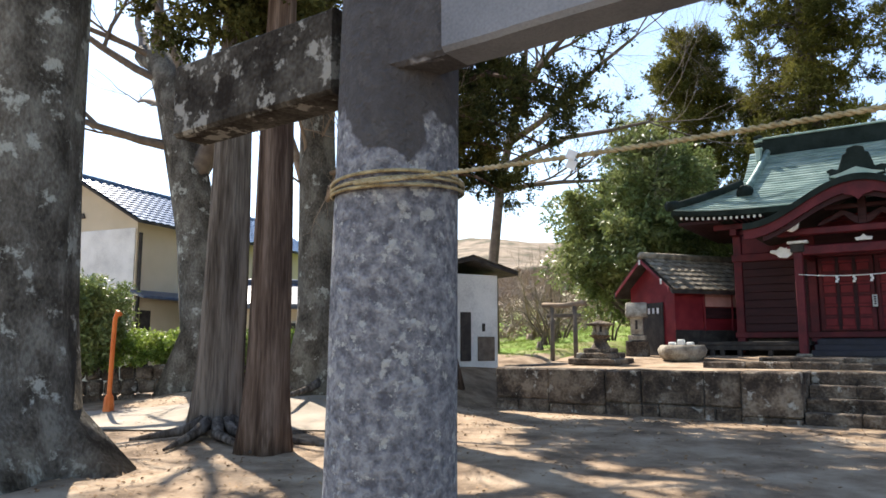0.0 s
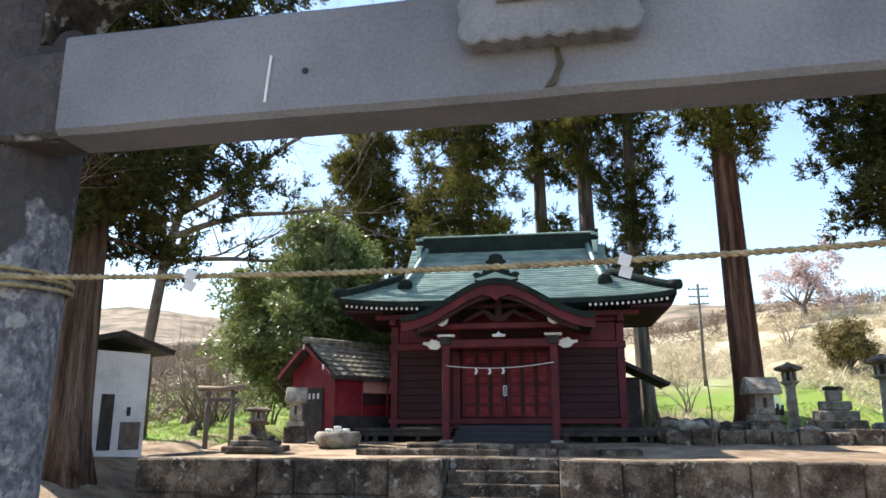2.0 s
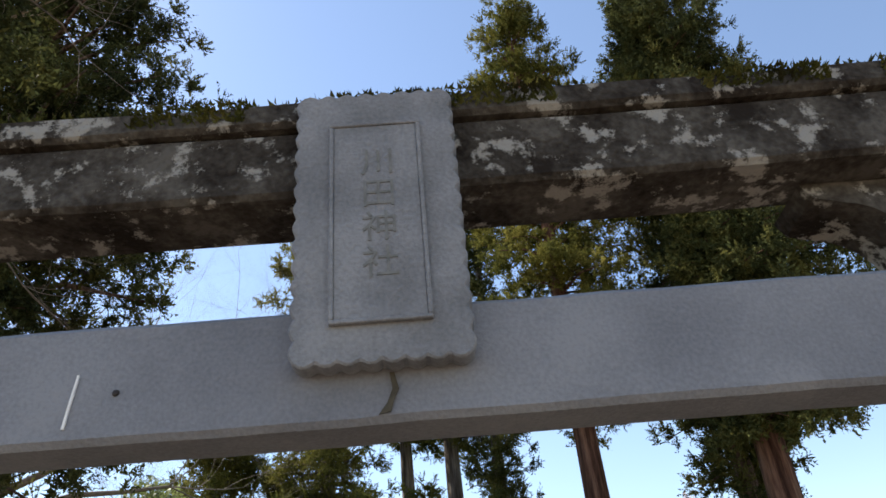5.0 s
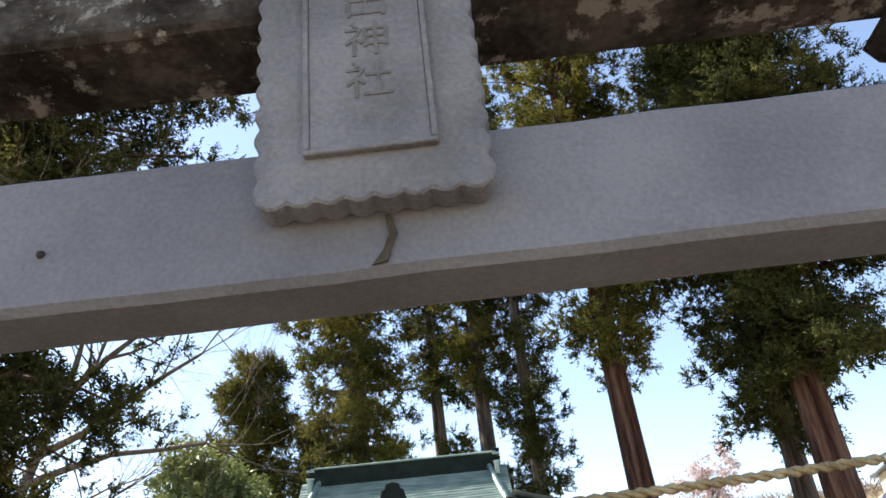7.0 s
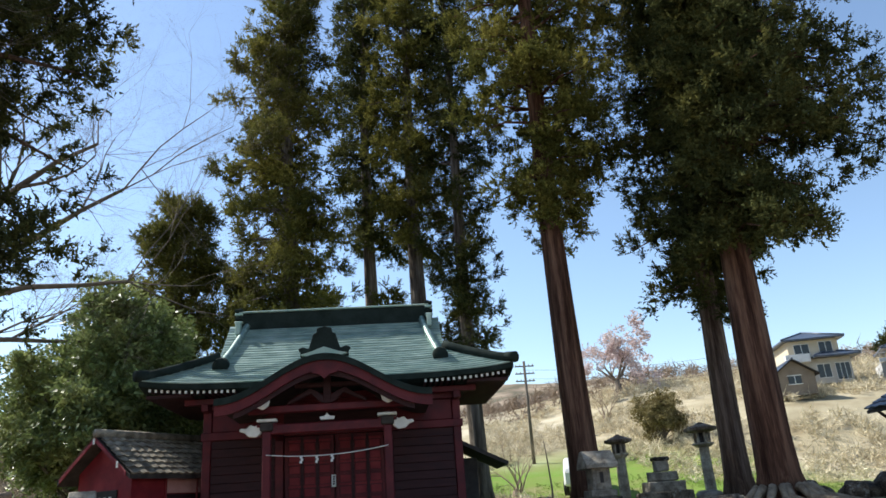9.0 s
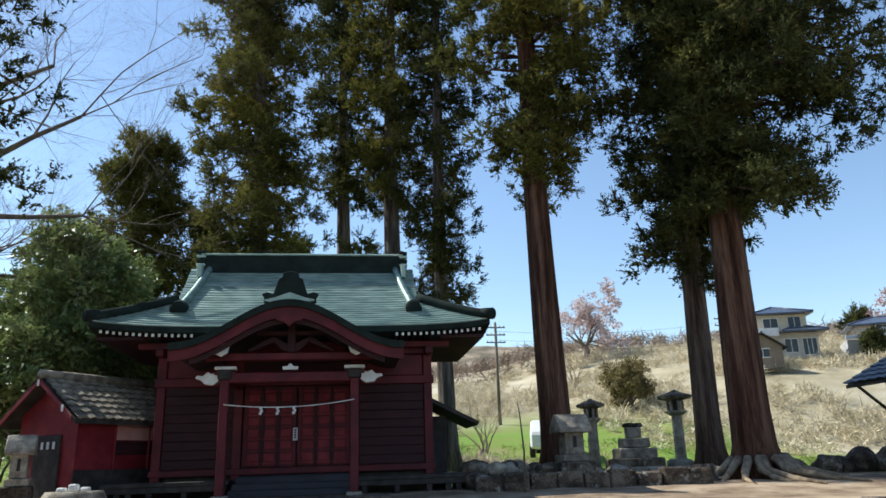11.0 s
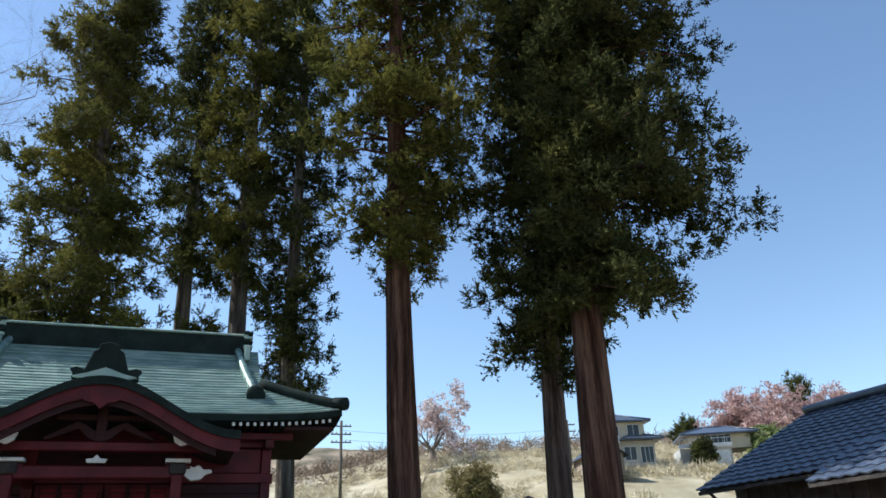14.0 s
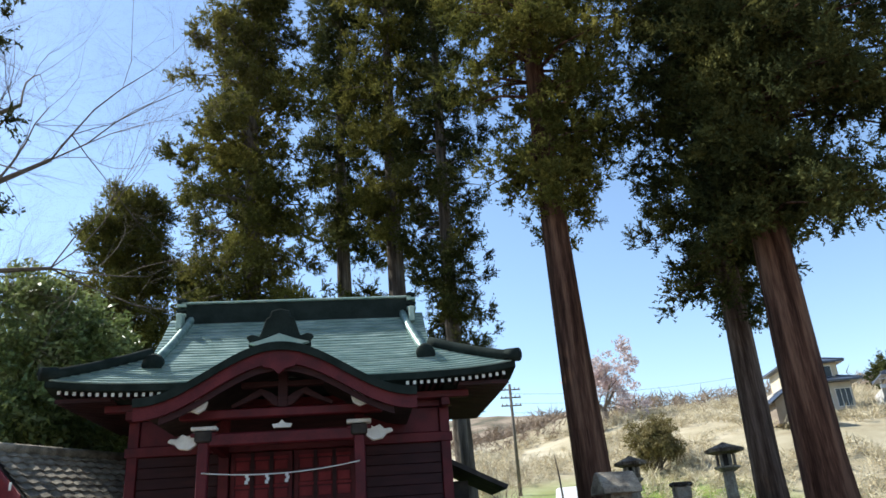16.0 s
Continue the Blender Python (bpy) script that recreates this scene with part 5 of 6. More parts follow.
def tuft_template(seed, fingers=8, steps=8):
    """A cedar tuft: upturned shoots fanning from one twig, each clad in short needles, as an array (n, 3, 3)."""
    rng = np.random.default_rng(seed)
    out = []
    for _ in range(fingers):
        d = np.array([0.75, rng.normal(0, 0.55), rng.normal(0.0, 0.5)])
        d /= np.linalg.norm(d)
        ln, curl = rng.uniform(0.26, 0.5), rng.uniform(-0.05, 0.22)
        for i in range(steps):
            u = (i + 0.6) / steps
            base = d * ln * u + np.array([0, 0, curl * u * u])
            n = d * 0.55 + rng.normal(0, 0.55, 3) + np.array([0, 0, 0.25 * u])
            n /= np.linalg.norm(n)
            side = np.cross(n, rng.normal(0, 1, 3))
            side /= np.linalg.norm(side) + 1e-6
            l, w = rng.uniform(0.10, 0.17) * (1.15 - 0.5 * u), rng.uniform(0.022, 0.036)
            out.append([base + side * w, base + n * l, base - side * w])
    return np.array(out)


SPRAYS = [tuft_template(s) for s in range(7)]
LEAFSPRAYS = [spray_template(44, 0.24, 0.065, 20 + s, 0.22) for s in range(4)]
TUFTS = [spray_template(30, 0.45, 0.022, 40 + s) for s in range(3)]


def place_sprays(points, dirs, sizes, templates, rng):
    out = []
    for p, d, s in zip(points, dirs, sizes):
        t = templates[rng.integers(len(templates))]
        d = d / (np.linalg.norm(d) + 1e-9)
        side = np.cross((0, 0, 1.0), d)
        nrm = np.linalg.norm(side)
        side = side / nrm if nrm > 1e-3 else np.array([0, 1.0, 0])
        up = np.cross(d, side)
        r = rng.uniform(-0.6, 0.6)
        side, up = side * math.cos(r) + up * math.sin(r), up * math.cos(r) - side * math.sin(r)
        out.append((t @ np.stack([d, side, up])) * s + p)
    return np.concatenate(out) if out else np.zeros((0, 3, 3))


def trunk_bumps(ridges, amp, flare_z, flare):
    def f(a, p):
        k = 1 + amp * math.sin(a * ridges + 0.8 * math.sin(p.z * 0.5)) + amp * 0.8 * noise.noise((math.cos(a) * 2.5, math.sin(a) * 2.5, p.z * 0.35))
        low = max(0.0, 1 - (p.z - flare_z[0]) / flare_z[1])
        return k * (1 + flare * low * low * (0.65 + 0.5 * math.sin(a * 5 + flare_z[0] * 9 + p.x)))
    return f


def conifer(x, y, z, height, r0, crown_lo, widths, label, bark, needles, lean=(0, 0), seed=1, count=900, gaps=0.25, size=1.0, flare=0.6, lopside=None, name="cedar_tree", sparse=None):
    """Tapered ridged trunk, drooping limbs, and a ragged crown of needle sprays. widths: crown radius at the foot, middle and top of the crown."""
    rng = np.random.default_rng(seed)
    tree = empty(name, pose(x, y, z), label=label, category="tree", group="tall cedars" if name == "cedar_tree" else "")
    n = 30
    axis_at = lambda u: Vector((lean[0] * u * height + 0.06 * math.sin(u * 7 + seed), lean[1] * u * height, u * height - 0.1))
    tube("trunk", [axis_at(i / n) for i in range(n + 1)], [r0 * (1 - 0.86 * (i / n) ** 1.1) for i in range(n + 1)], bark, tree, sides=36, bumps=trunk_bumps(15, 0.035, (0, 1.2), flare))
    bv, bf = [], []
    pts, dirs, sizes = [], [], []
    limbs = int(count / 6.5)
    stops = np.linspace(0, 1, len(widths))
    for b in range(limbs):
        u = (b + rng.random()) / limbs
        h = crown_lo + (height - crown_lo) * u
        c = axis_at(h / height)
        a = rng.uniform(0, 6.283)
        ln = float(np.interp(u, stops, widths)) * rng.uniform(0.35, 1.05)
        if lopside is not None:
            ln *= 1 + 0.45 * math.cos(a - lopside)
        if rng.random() < gaps * 0.6:
            continue
        droop = -0.25 * ln * (1 - u) - 0.05
        end = c + Vector((math.cos(a) * ln, math.sin(a) * ln, droop + 0.25 * ln * u))
        mid = c.lerp(end, 0.5) + Vector((0, 0, 0.10 * ln))
        rb = 0.02 + 0.028 * ln * (1 - u * 0.6)
        tube_data([c, mid, mid.lerp(end, 0.85)], [rb * 0.8, rb * 0.45, rb * 0.15], 5, bv, bf, cap=False)
        for _ in range(2 + int(1.5 * ln)):
            s = 1 - 0.75 * rng.random() ** 1.5
            p = c.lerp(mid, s * 2) if s < 0.5 else mid.lerp(end, s * 2 - 1)
            spot = np.array(p) + rng.normal(0, 0.10 * ln, 3) * np.array((1, 1, 0.4))
            for _ in range(rng.integers(3, 7)):
                off = rng.normal(0, 0.17 * size, 3) * np.array((1.1, 1.1, 0.8))
                pts.append(spot + off)
                dirs.append(off * 3 + np.array([math.cos(a) * 0.5, math.sin(a) * 0.5, rng.normal(-0.2, 0.3)]))
                sizes.append(size * rng.uniform(0.6, 1.15))
    tagged(link_mesh("limbwork", bv, bf, bark, tree, smooth=True), kind="stuff")
    soup("crown", place_sprays(pts, dirs, sizes, SPRAYS, rng), 3, needles, tree, "ragged drooping needle foliage")
    return tree


def bare_tree(x, y, z, path, radii, label, bark, seed=1, depth=4, spread=0.55, length=2.2, twig_mat=None, name="bare_tree", starts=(), droop=0.0, tips=None, children=3, category="tree"):
    """A trunk along a path with limbs that fork down to thin twigs; tips gets their ends."""
    rng = random.Random(seed)
    tree = empty(name, pose(x, y, z), label=label, category=category)
    tube("trunk", path, radii, bark, tree, sides=18, bumps=trunk_bumps(7, 0.05, (0, 0.8), 0.5))
    v, f = [], []

    def grow(p, d, ln, r, lvl):
        pts, rad = [p], [r]
        q, dd = p.copy(), d.copy()
        for i in range(4):
            dd = (dd + Vector((rng.gauss(0, 0.16), rng.gauss(0, 0.16), rng.gauss(0.04 - droop, 0.12)))).normalized()
            q = q + dd * ln / 4
            pts.append(q.copy())
            rad.append(r * (1 - 0.16 * (i + 1)))
        tube_data(pts, rad, 6 if lvl < 2 else 4 if lvl < 3 else 3, v, f, cap=False)
        if lvl >= depth:
            if tips is not None:
                tips.append((pts[-1].copy(), dd.copy()))
                tips.append((pts[2].copy(), dd.copy()))
            return
        for k in range(children + (1 if lvl > 1 else 0)):
            i = rng.choice((1, 2, 3, 4)) if k else 4
            nd = (dd + Vector((rng.gauss(0, spread), rng.gauss(0, spread), rng.gauss(0.05 - droop, spread * 0.8)))).normalized()
            grow(pts[i], nd, ln * rng.uniform(0.55, 0.82), rad[i] * rng.uniform(0.5, 0.72), lvl + 1)

    for p, d, ln, r in starts:
        grow(Vector(p), Vector(d).normalized(), ln, r, 1)
    tagged(link_mesh("branchwork", v, f, twig_mat or bark, tree, "forking bare branches", smooth=True), kind="stuff")
    return tree


def leafy(name, x, y, z, rx, ry, rz, count, material, label, templates, size=0.9, seed=1, category="tree", hollow=0.5):
    """A broadleaved crown: clumps of leaf sprays spread in an uneven ellipsoid on a forked trunk."""
    rng = np.random.default_rng(seed)
    t = empty(name, pose(x, y, z), label=label, category=category)
    clumps = []
    while len(clumps) < 60:
        p = rng.normal(0, 1, 3)
        p /= np.linalg.norm(p)
        if p[2] < -0.75:
            continue
        r = rng.uniform(hollow, 1.0)
        clumps.append(p * r * (1 + 0.15 * rng.normal()))
    v, f = [], []
    pts, dirs, sizes = [], [], []
    for c in clumps:
        e = np.array([c[0] * rx, c[1] * ry, rz * (1.05 + c[2])])
        tube_data([(0, 0, 0.1), (e[0] * 0.3, e[1] * 0.3, e[2] * 0.5), tuple(e)], [0.10 * rx / 2, 0.05 * rx / 2, 0.012], 5, v, f, cap=False)
        for _ in range(count // 60):
            d = rng.normal(0, 1, 3)
            d /= np.linalg.norm(d)
            pts.append(e + d * rng.uniform(0, 0.36) * np.array([rx, ry, rz * 0.8]) * 0.85)
            dirs.append(d + c * 0.6 + np.array((0, 0, 0.15)))
            sizes.append(size * rng.uniform(0.6, 1.1))
    tagged(link_mesh("branchwork", v, f, TWIG, t, smooth=True), kind="stuff")
    soup("foliage", place_sprays(pts, dirs, sizes, templates, rng), 3, material, t)
    return t


# tall cedars by the field
conifer(4.72, 18.9, 1.1, 24, 0.37, 7.2, (1.0, 2.3, 2.6, 2.5, 1.9, 0.9), "tall cedar with reddish peeling bark", BARK, NEEDLE, (-0.008, 0.0), 3, 1700, size=0.85, flare=0.45)
conifer(8.43, 17.0, 1.05, 23, 0.42, 6.1, (1.9, 2.8, 2.4, 2.1, 1.7, 0.8), "massive cedar with reddish bark and spreading roots", BARK, NEEDLEDARK, (0.016, 0.0), 4, 3300, gaps=0.2, lopside=-0.1, size=0.95, flare=0.5)
conifer(8.62, 19.3, 1.1, 22, 0.31, 5.0, (1.2, 2.4, 2.2, 1.8, 1.4, 0.7), "brown-barked cedar beside the massive one", BARKBROWN, NEEDLEDARK, (0.012, 0.0), 5, 1300, size=0.85, flare=0.5)
# cedars behind the hall
conifer(-2.7, 23.2, 1.3, 20.2, 0.33, 5.2, (2.3, 2.1, 0.5), "tall cedar with yellowish green foliage behind the hall", BARKGREY, NEEDLE, (-0.008, 0), 6, 1900, size=0.8)
conifer(-0.25, 26.2, 1.5, 22.5, 0.30, 9.0, (1.5, 1.7, 0.5), "slim cedar behind the hall", BARKGREY, NEEDLEDARK, (0.0, 0), 7, 1100, size=0.8)
conifer(1.35, 24.2, 1.3, 23, 0.32, 8.6, (1.3, 1.9, 0.7), "slim dark-trunked cedar behind the hall", BARKGREY, NEEDLE, (-0.002, 0), 8, 1200, size=0.8)
conifer(2.75, 23.0, 1.3, 21, 0.26, 4.8, (1.1, 1.4, 0.5), "slender cedar with low drooping foliage behind the hall", BARKGREY, NEEDLEDARK, (-0.004, 0), 9, 1300, size=0.75)
conifer(-6.9, 26.0, 1.6, 10.9, 0.22, 1.2, (3.1, 3.0, 2.3, 1.6, 0.7), "shorter rounded cedar at the edge of the grove", BARKGREY, NEEDLE, (0, 0), 10, 1700, size=0.8, gaps=0.1)
conifer(-4.4, 24.5, 1.5, 7.6, 0.18, 1.0, (1.6, 1.2, 0.4), "young bushy cedar below the tall ones", BARKGREY, NEEDLE, (0, 0), 11, 800, size=0.75, gaps=0.1)
conifer(0.3, 22.4, 1.3, 6.6, 0.12, 1.0, (1.1, 0.9, 0.3), "young cedar behind the ridge of the hall", BARKGREY, NEEDLE, (0, 0), 12, 500, size=0.7)
# trees at the yard's edge
conifer(-8.58, 6.85, 0.05, 14, 0.34, 5.9, (1.7, 2.0, 0.6), "straight grey-barked cedar at the yard edge", BARKGREY, NEEDLEDARK, (0.035, 0), 13, 620, size=0.95, gaps=0.4, flare=0.25)
conifer(-6.85, 6.15, 0.05, 13, 0.27, 6.1, (1.5, 1.8, 0.6), "slim dark cedar at the yard edge", BARKBROWN, NEEDLEDARK, (0.040, 0), 14, 480, size=0.95, gaps=0.4, flare=0.3)
conifer(-8.45, 12.0, 0.5, 20, 0.44, 4.4, (1.7, 2.8, 3.1, 2.9, 2.2, 0.8), "dark cedar with low drooping limbs beside the storehouse", BARKBROWN, NEEDLEDARK, (0.012, 0), 15, 2000, size=0.85, gaps=0.2, lopside=0.0, flare=0.35)

bent = bare_tree(-13.0, 10.0, 0.15, [(0, 0, -0.2), (0.05, 0, 1.5), (-0.3, 0, 3.6), (-0.9, 0, 5.4), (-1.5, 0, 7.0), (-2.0, 0, 7.9), (-2.7, 0, 8.2)], [0.62, 0.50, 0.46, 0.42, 0.38, 0.34, 0.26],
                 "big leaning bare tree with a bent trunk", BARKMOSS, 21, 5, 0.5, starts=[((-2.7, 0, 8.2), (-1, 0.2, 0.8), 3.0, 0.17), ((-2.3, 0, 8.0), (0.1, -0.3, 1), 3.2, 0.15), ((-1.1, 0, 5.6), (-1, -0.6, 0.2), 3.6, 0.13), ((-1.6, 0, 7.2), (-0.9, -0.9, 0.4), 3.4, 0.12), ((-0.6, 0, 4.8), (0.6, 0.3, 1), 5.0, 0.26), ((-1.5, 0, 6.8), (-1, 0.1, -0.1), 3.0, 0.09), ((-2.0, 0, 7.9), (-0.7, -0.7, 0.1), 3.2, 0.09)], twig_mat=TWIG)
pale = bare_tree(-9.7, 10.05, 0.35, [(0, 0, -0.2), (0.0, 0, 1.6), (-0.05, 0, 3.2), (-0.12, 0, 5.0), (-0.15, 0, 7.5), (-0.1, 0, 10.0)], [0.44, 0.38, 0.36, 0.33, 0.28, 0.2],
                 "pale grey-barked tree with a low side limb", BARKMOSS, 22, 5, 0.5, starts=[((0, 0, 3.0), (-0.8, 0.1, 0.8), 2.4, 0.17), ((-0.1, 0, 6.5), (0.8, 0.3, 0.8), 3.5, 0.16), ((-0.1, 0, 9.9), (0.2, 0.2, 1), 3.5, 0.17), ((-0.1, 0, 8.0), (-0.8, -0.3, 0.6), 3.2, 0.13), ((0.1, 0, 3.6), (0.9, -0.3, 0.3), 1.8, 0.06), ((0.1, 0, 4.2), (0.9, -0.1, 0.2), 1.8, 0.05)], twig_mat=TWIGPALE)
big = bare_tree(-8.12, 3.75, 0.0, [(0.1, 0, -0.2), (0.05, 0, 0.6), (0.0, 0, 1.6), (-0.05, 0, 3.2), (-0.05, 0, 5.2), (0.0, 0, 8.0)], [0.86, 0.72, 0.66, 0.63, 0.62, 0.55],
                "huge old tree with grey lichen-blotched bark", BARKMOSS, 23, 5, 0.5, starts=[((0, 0, 7.6), (0.9, 0.8, 0.8), 4.2, 0.26), ((0, 0, 7.8), (-0.8, 0.5, 1), 4.2, 0.26), ((0, 0, 7.9), (0.2, -0.4, 1), 4.4, 0.28), ((0.3, 0, 6.6), (0.4, 1, 0.5), 3.6, 0.16)], twig_mat=TWIG)
side = bare_tree(-10.9, 18.4, 1.0, [(0, 0, -0.2), (0.1, 0, 2.5), (0.4, 0, 5.0), (0.9, 0, 7.0)], [0.17, 0.15, 0.13, 0.10],
                 "bare deciduous tree spreading thin pink-grey twigs", TWIG, 24, 6, 0.58, children=4, starts=[((0.9, 0, 7), (0.9, 0, 0.8), 4.2, 0.12), ((0.7, 0, 6.2), (1, 0.1, 0.45), 4.6, 0.12), ((0.5, 0, 5.5), (1, -0.2, 0.35), 4.4, 0.11), ((0.9, 0, 7), (0.3, 0.2, 1), 3.4, 0.11), ((0.4, 0, 4.8), (1, 0.2, 0.15), 3.6, 0.09)], twig_mat=TWIG)
leafy("evergreen_tree", -6.9, 20.4, 1.05, 2.75, 2.1, 3.0, 2200, LEAF, "dense glossy broadleaved evergreen tree", LEAFSPRAYS, 0.62, 31, hollow=0.35)
leafy("evergreen_shrub", -14.6, 8.3, 0.6, 0.75, 0.75, 1.0, 620, LEAF, "dark rounded camellia shrub behind the hedge", LEAFSPRAYS, 0.42, 32, "shrub")

roots = empty("cedar_roots", pose(8.40, 17.0, 1.02), label="pale gnarled surface roots of the massive cedar", category="roots")
for k in range(11):
    a = -3.0 + 0.30 * k + random.uniform(-0.1, 0.1)
    ln = random.uniform(1.1, 2.4)
    pts = [(0.55 * math.cos(a), 0.55 * math.sin(a), 0.42), (0.85 * math.cos(a), 0.85 * math.sin(a), 0.20), (ln * 0.7 * math.cos(a + 0.12), ln * 0.7 * math.sin(a + 0.12), 0.07), (ln * math.cos(a + 0.25), ln * math.sin(a + 0.25), -0.02)]
    tube("root", pts, [0.10, 0.08, 0.06, 0.02], ROOTWOOD, roots, sides=8)
for cx, cy, rr in ((-9.3, 10.0, 0.6), (-8.2, 6.6, 0.45)):
    rt = empty("tree_roots", pose(cx, cy, ground(cx, cy)), label="exposed roots running over the bare earth", category="roots")
    for k in range(8):
        a = k * 0.8 + random.uniform(-0.2, 0.2)
        ln = random.uniform(0.9, 1.9)
        tube("root", [(rr * 0.4 * math.cos(a), rr * 0.4 * math.sin(a), 0.2), (rr * math.cos(a), rr * math.sin(a), 0.08), (ln * math.cos(a + 0.2), ln * math.sin(a + 0.2), 0.0)], [0.10, 0.07, 0.02], BARKGREY, rt, sides=7)

# hedge on its stone wall
hw = empty("wall_hedge", label="rubble stone wall under a clipped hedge", category="wall", kind="structure")
HA, HB = Vector((-16.2, 5.9, 0)), Vector((-11.3, 13.2, 0))
hn = int((HB - HA).length / 0.32)
ang = math.atan2((HB - HA).y, (HB - HA).x)
for i in range(hn):
    p = HA.lerp(HB, (i + 0.5) / hn)
    for r in range(3):
        box("stone", (-0.16, -0.15, 0), (0.16, 0.15, 0.285), WALLSTONE, hw, m=Matrix.Translation((p.x, p.y, 0.0 + 0.29 * r)) @ pose(0.08 * (r % 2), 0, 0, 0, 0, math.degrees(ang)), bevel=0.04, rough=0.03)
hedge = empty("hedge", label="bright green clipped evergreen hedge", category="hedge")
rng = np.random.default_rng(77)
hp, hd, hs = [], [], []
nrm_h = np.array([math.sin(ang), -math.cos(ang), 0])
for i in range(1500):
    u = rng.random()
    p = HA.lerp(HB, u)
    o = np.array([p.x, p.y, 0]) + nrm_h * rng.uniform(-0.45, 0.28)
    o[2] = rng.uniform(0.85, 1.55 + 0.12 * noise.noise((u * 12, 0, 0)))
    hp.append(o)
    hd.append(rng.normal(0, 1, 3) + nrm_h * 0.8 + np.array((0, 0, 0.7)))
    hs.append(rng.uniform(0.2, 0.36))
soup("hedge_leaves", place_sprays(hp, hd, hs, LEAFSPRAYS, rng), 3, HEDGELEAF, hedge)

pole = empty("orange_marker_pole", pose(-12.2, 7.45, ground(-12.2, 7.45)), label="orange painted hooked marker pole", category="pole")
tube("pole", [(0.05, 0, 0), (0.0, 0, 0.35), (0.03, 0, 1.2), (0.05, 0, 1.62), (0.12, 0, 1.75), (0.2, 0, 1.7)], 0.04, ORANGE, pole)
lathe("foot", [(0.10, 0), (0.08, 0.25), (0.05, 0.3)], ORANGE, pole, sides=8)
rv, rf = [], []
for (ax, ay), (bx, by) in road:
    for u in (0, 0.25, 0.5, 0.75, 1):
        x, y = ax + (bx - ax) * u, ay + (by - ay) * u
        rv.append((x, y, ground(x, y) + 0.02))
for i in range(len(road) - 1):
    for k in range(4):
        a = i * 5 + k
        rf.append((a, a + 1, a + 6, a + 5))
tagged(link_mesh("path", rv, rf, CONCRETE), "pale concrete lane beside the yard", "path", kind="structure")


def utility_pole(x, y, h, label):
    p = empty("utility_pole", at_ground(x, y), label=label, category="utility pole", group="utility poles")
    tube("mast", [(0, 0, -0.3), (0, 0, h)], [0.10, 0.07], TWIG, p)
    for k in range(3):
        box("crossarm", (-0.55, -0.04, h - 0.32 - 0.42 * k), (0.55, 0.04, h - 0.26 - 0.42 * k), TWIG, p)
        for x2 in (-0.48, -0.25, 0.25, 0.48):
            lathe("insulator", [(0.03, 0), (0.04, 0.05), (0.02, 0.10)], GREYWALL, p, sides=6, at=(x2, 0, h - 0.262 - 0.42 * k))
    return p


utility_pole(8.14, 42.0, 9.1 - ground(8.14, 42.0), "wooden utility pole standing in the dry field")
utility_pole(23.4, 45.0, 10.1 - ground(23.4, 45.0), "far utility pole behind the cedars")
for k in range(3):
    wire = [(8.14 + (23.4 - 8.14) * u, 42 + 3 * u, 8.6 - 0.5 * k + 1.0 * u - 1.4 * u * (1 - u)) for u in np.linspace(0, 1, 13)]
    tagged(tube("power_line", wire, 0.007, DARKWOOD, sides=4), "thin power line between utility poles", "power line")

car = empty("parked_car", at_ground(8.5, 33.0, 70), label="white car parked beyond the lanterns", category="car")
prism("body", [(-1.9, 0.35), (1.9, 0.35), (1.95, 0.75), (1.1, 0.92), (0.7, 1.42), (-1.3, 1.48), (-1.85, 0.95)], 1.5, CARWHITE, car, m=Matrix.Translation((0, -0.75, 0)), bevel=0.08)
prism("windows", [(-1.25, 0.95), (1.0, 0.93), (0.64, 1.35), (-1.2, 1.40)], 1.53, GLASS, car, m=Matrix.Translation((0, -0.765, 0)))
for sx in (-1.2, 1.2):
    for sy in (-0.74, 0.74):
        tube("wheel", [(sx, sy - 0.09, 0.3), (sx, sy + 0.09, 0.3)], 0.3, RUBBER, car, sides=16)

# ---- field growth ----
def tuft_field(name, n, area, size, material, label, templates=TUFTS, upright=1.0, seed=5, keep=None):
    rng = np.random.default_rng(seed)
    pts, dirs, sizes = [], [], []
    while len(pts) < n:
        x, y = rng.uniform(area[0], area[1]), rng.uniform(area[2], area[3])
        if keep and not keep(x, y):
            continue
        pts.append(np.array((x, y, ground(x, y))))
        dirs.append(np.array((rng.normal(0, 0.5), rng.normal(0, 0.5), upright)))
        sizes.append(size * rng.uniform(0.5, 1.3))
    ob = soup(name, place_sprays(pts, dirs, sizes, templates, rng), 3, material)
    return tagged(ob, label, "vegetation", kind="stuff")


tuft_field("dry_field_grass", 3800, (2, 60, 22, 66), 0.95, STRAW, "tall bleached dry grass on the slope", keep=lambda x, y: noise.noise((x / 6, y / 6, 2)) > -0.12 + 0.5 * max(0, (43 if x < 17 else 24) - y) / 8 and x > 0.2 * y - 4 and x < y + 6)
tuft_field("hill_scrub", 2600, (-45, 0, 30, 85), 1.5, TWIGPALE, "brown bare scrub on the hillside", keep=lambda x, y: x < 4 - 0.1 * y, seed=6)
tuft_field("meadow_grass", 7500, (-16, 24, 16.6, 36), 0.15, GRASSBLADE, "short green grass of the meadow", seed=7, keep=lambda x, y: (x < -5.6 or x > 2.5) and x < 17 and noise.noise((x / 2.5, y / 2.5, 9)) > -0.3 and (y > 19.2 or x < -5))
tuft_field("straw_heap", 420, (2.4, 5.4, 24.0, 26.2), 0.55, STRAW, "heap of cut dry stalks on the grass", upright=0.25, seed=8)
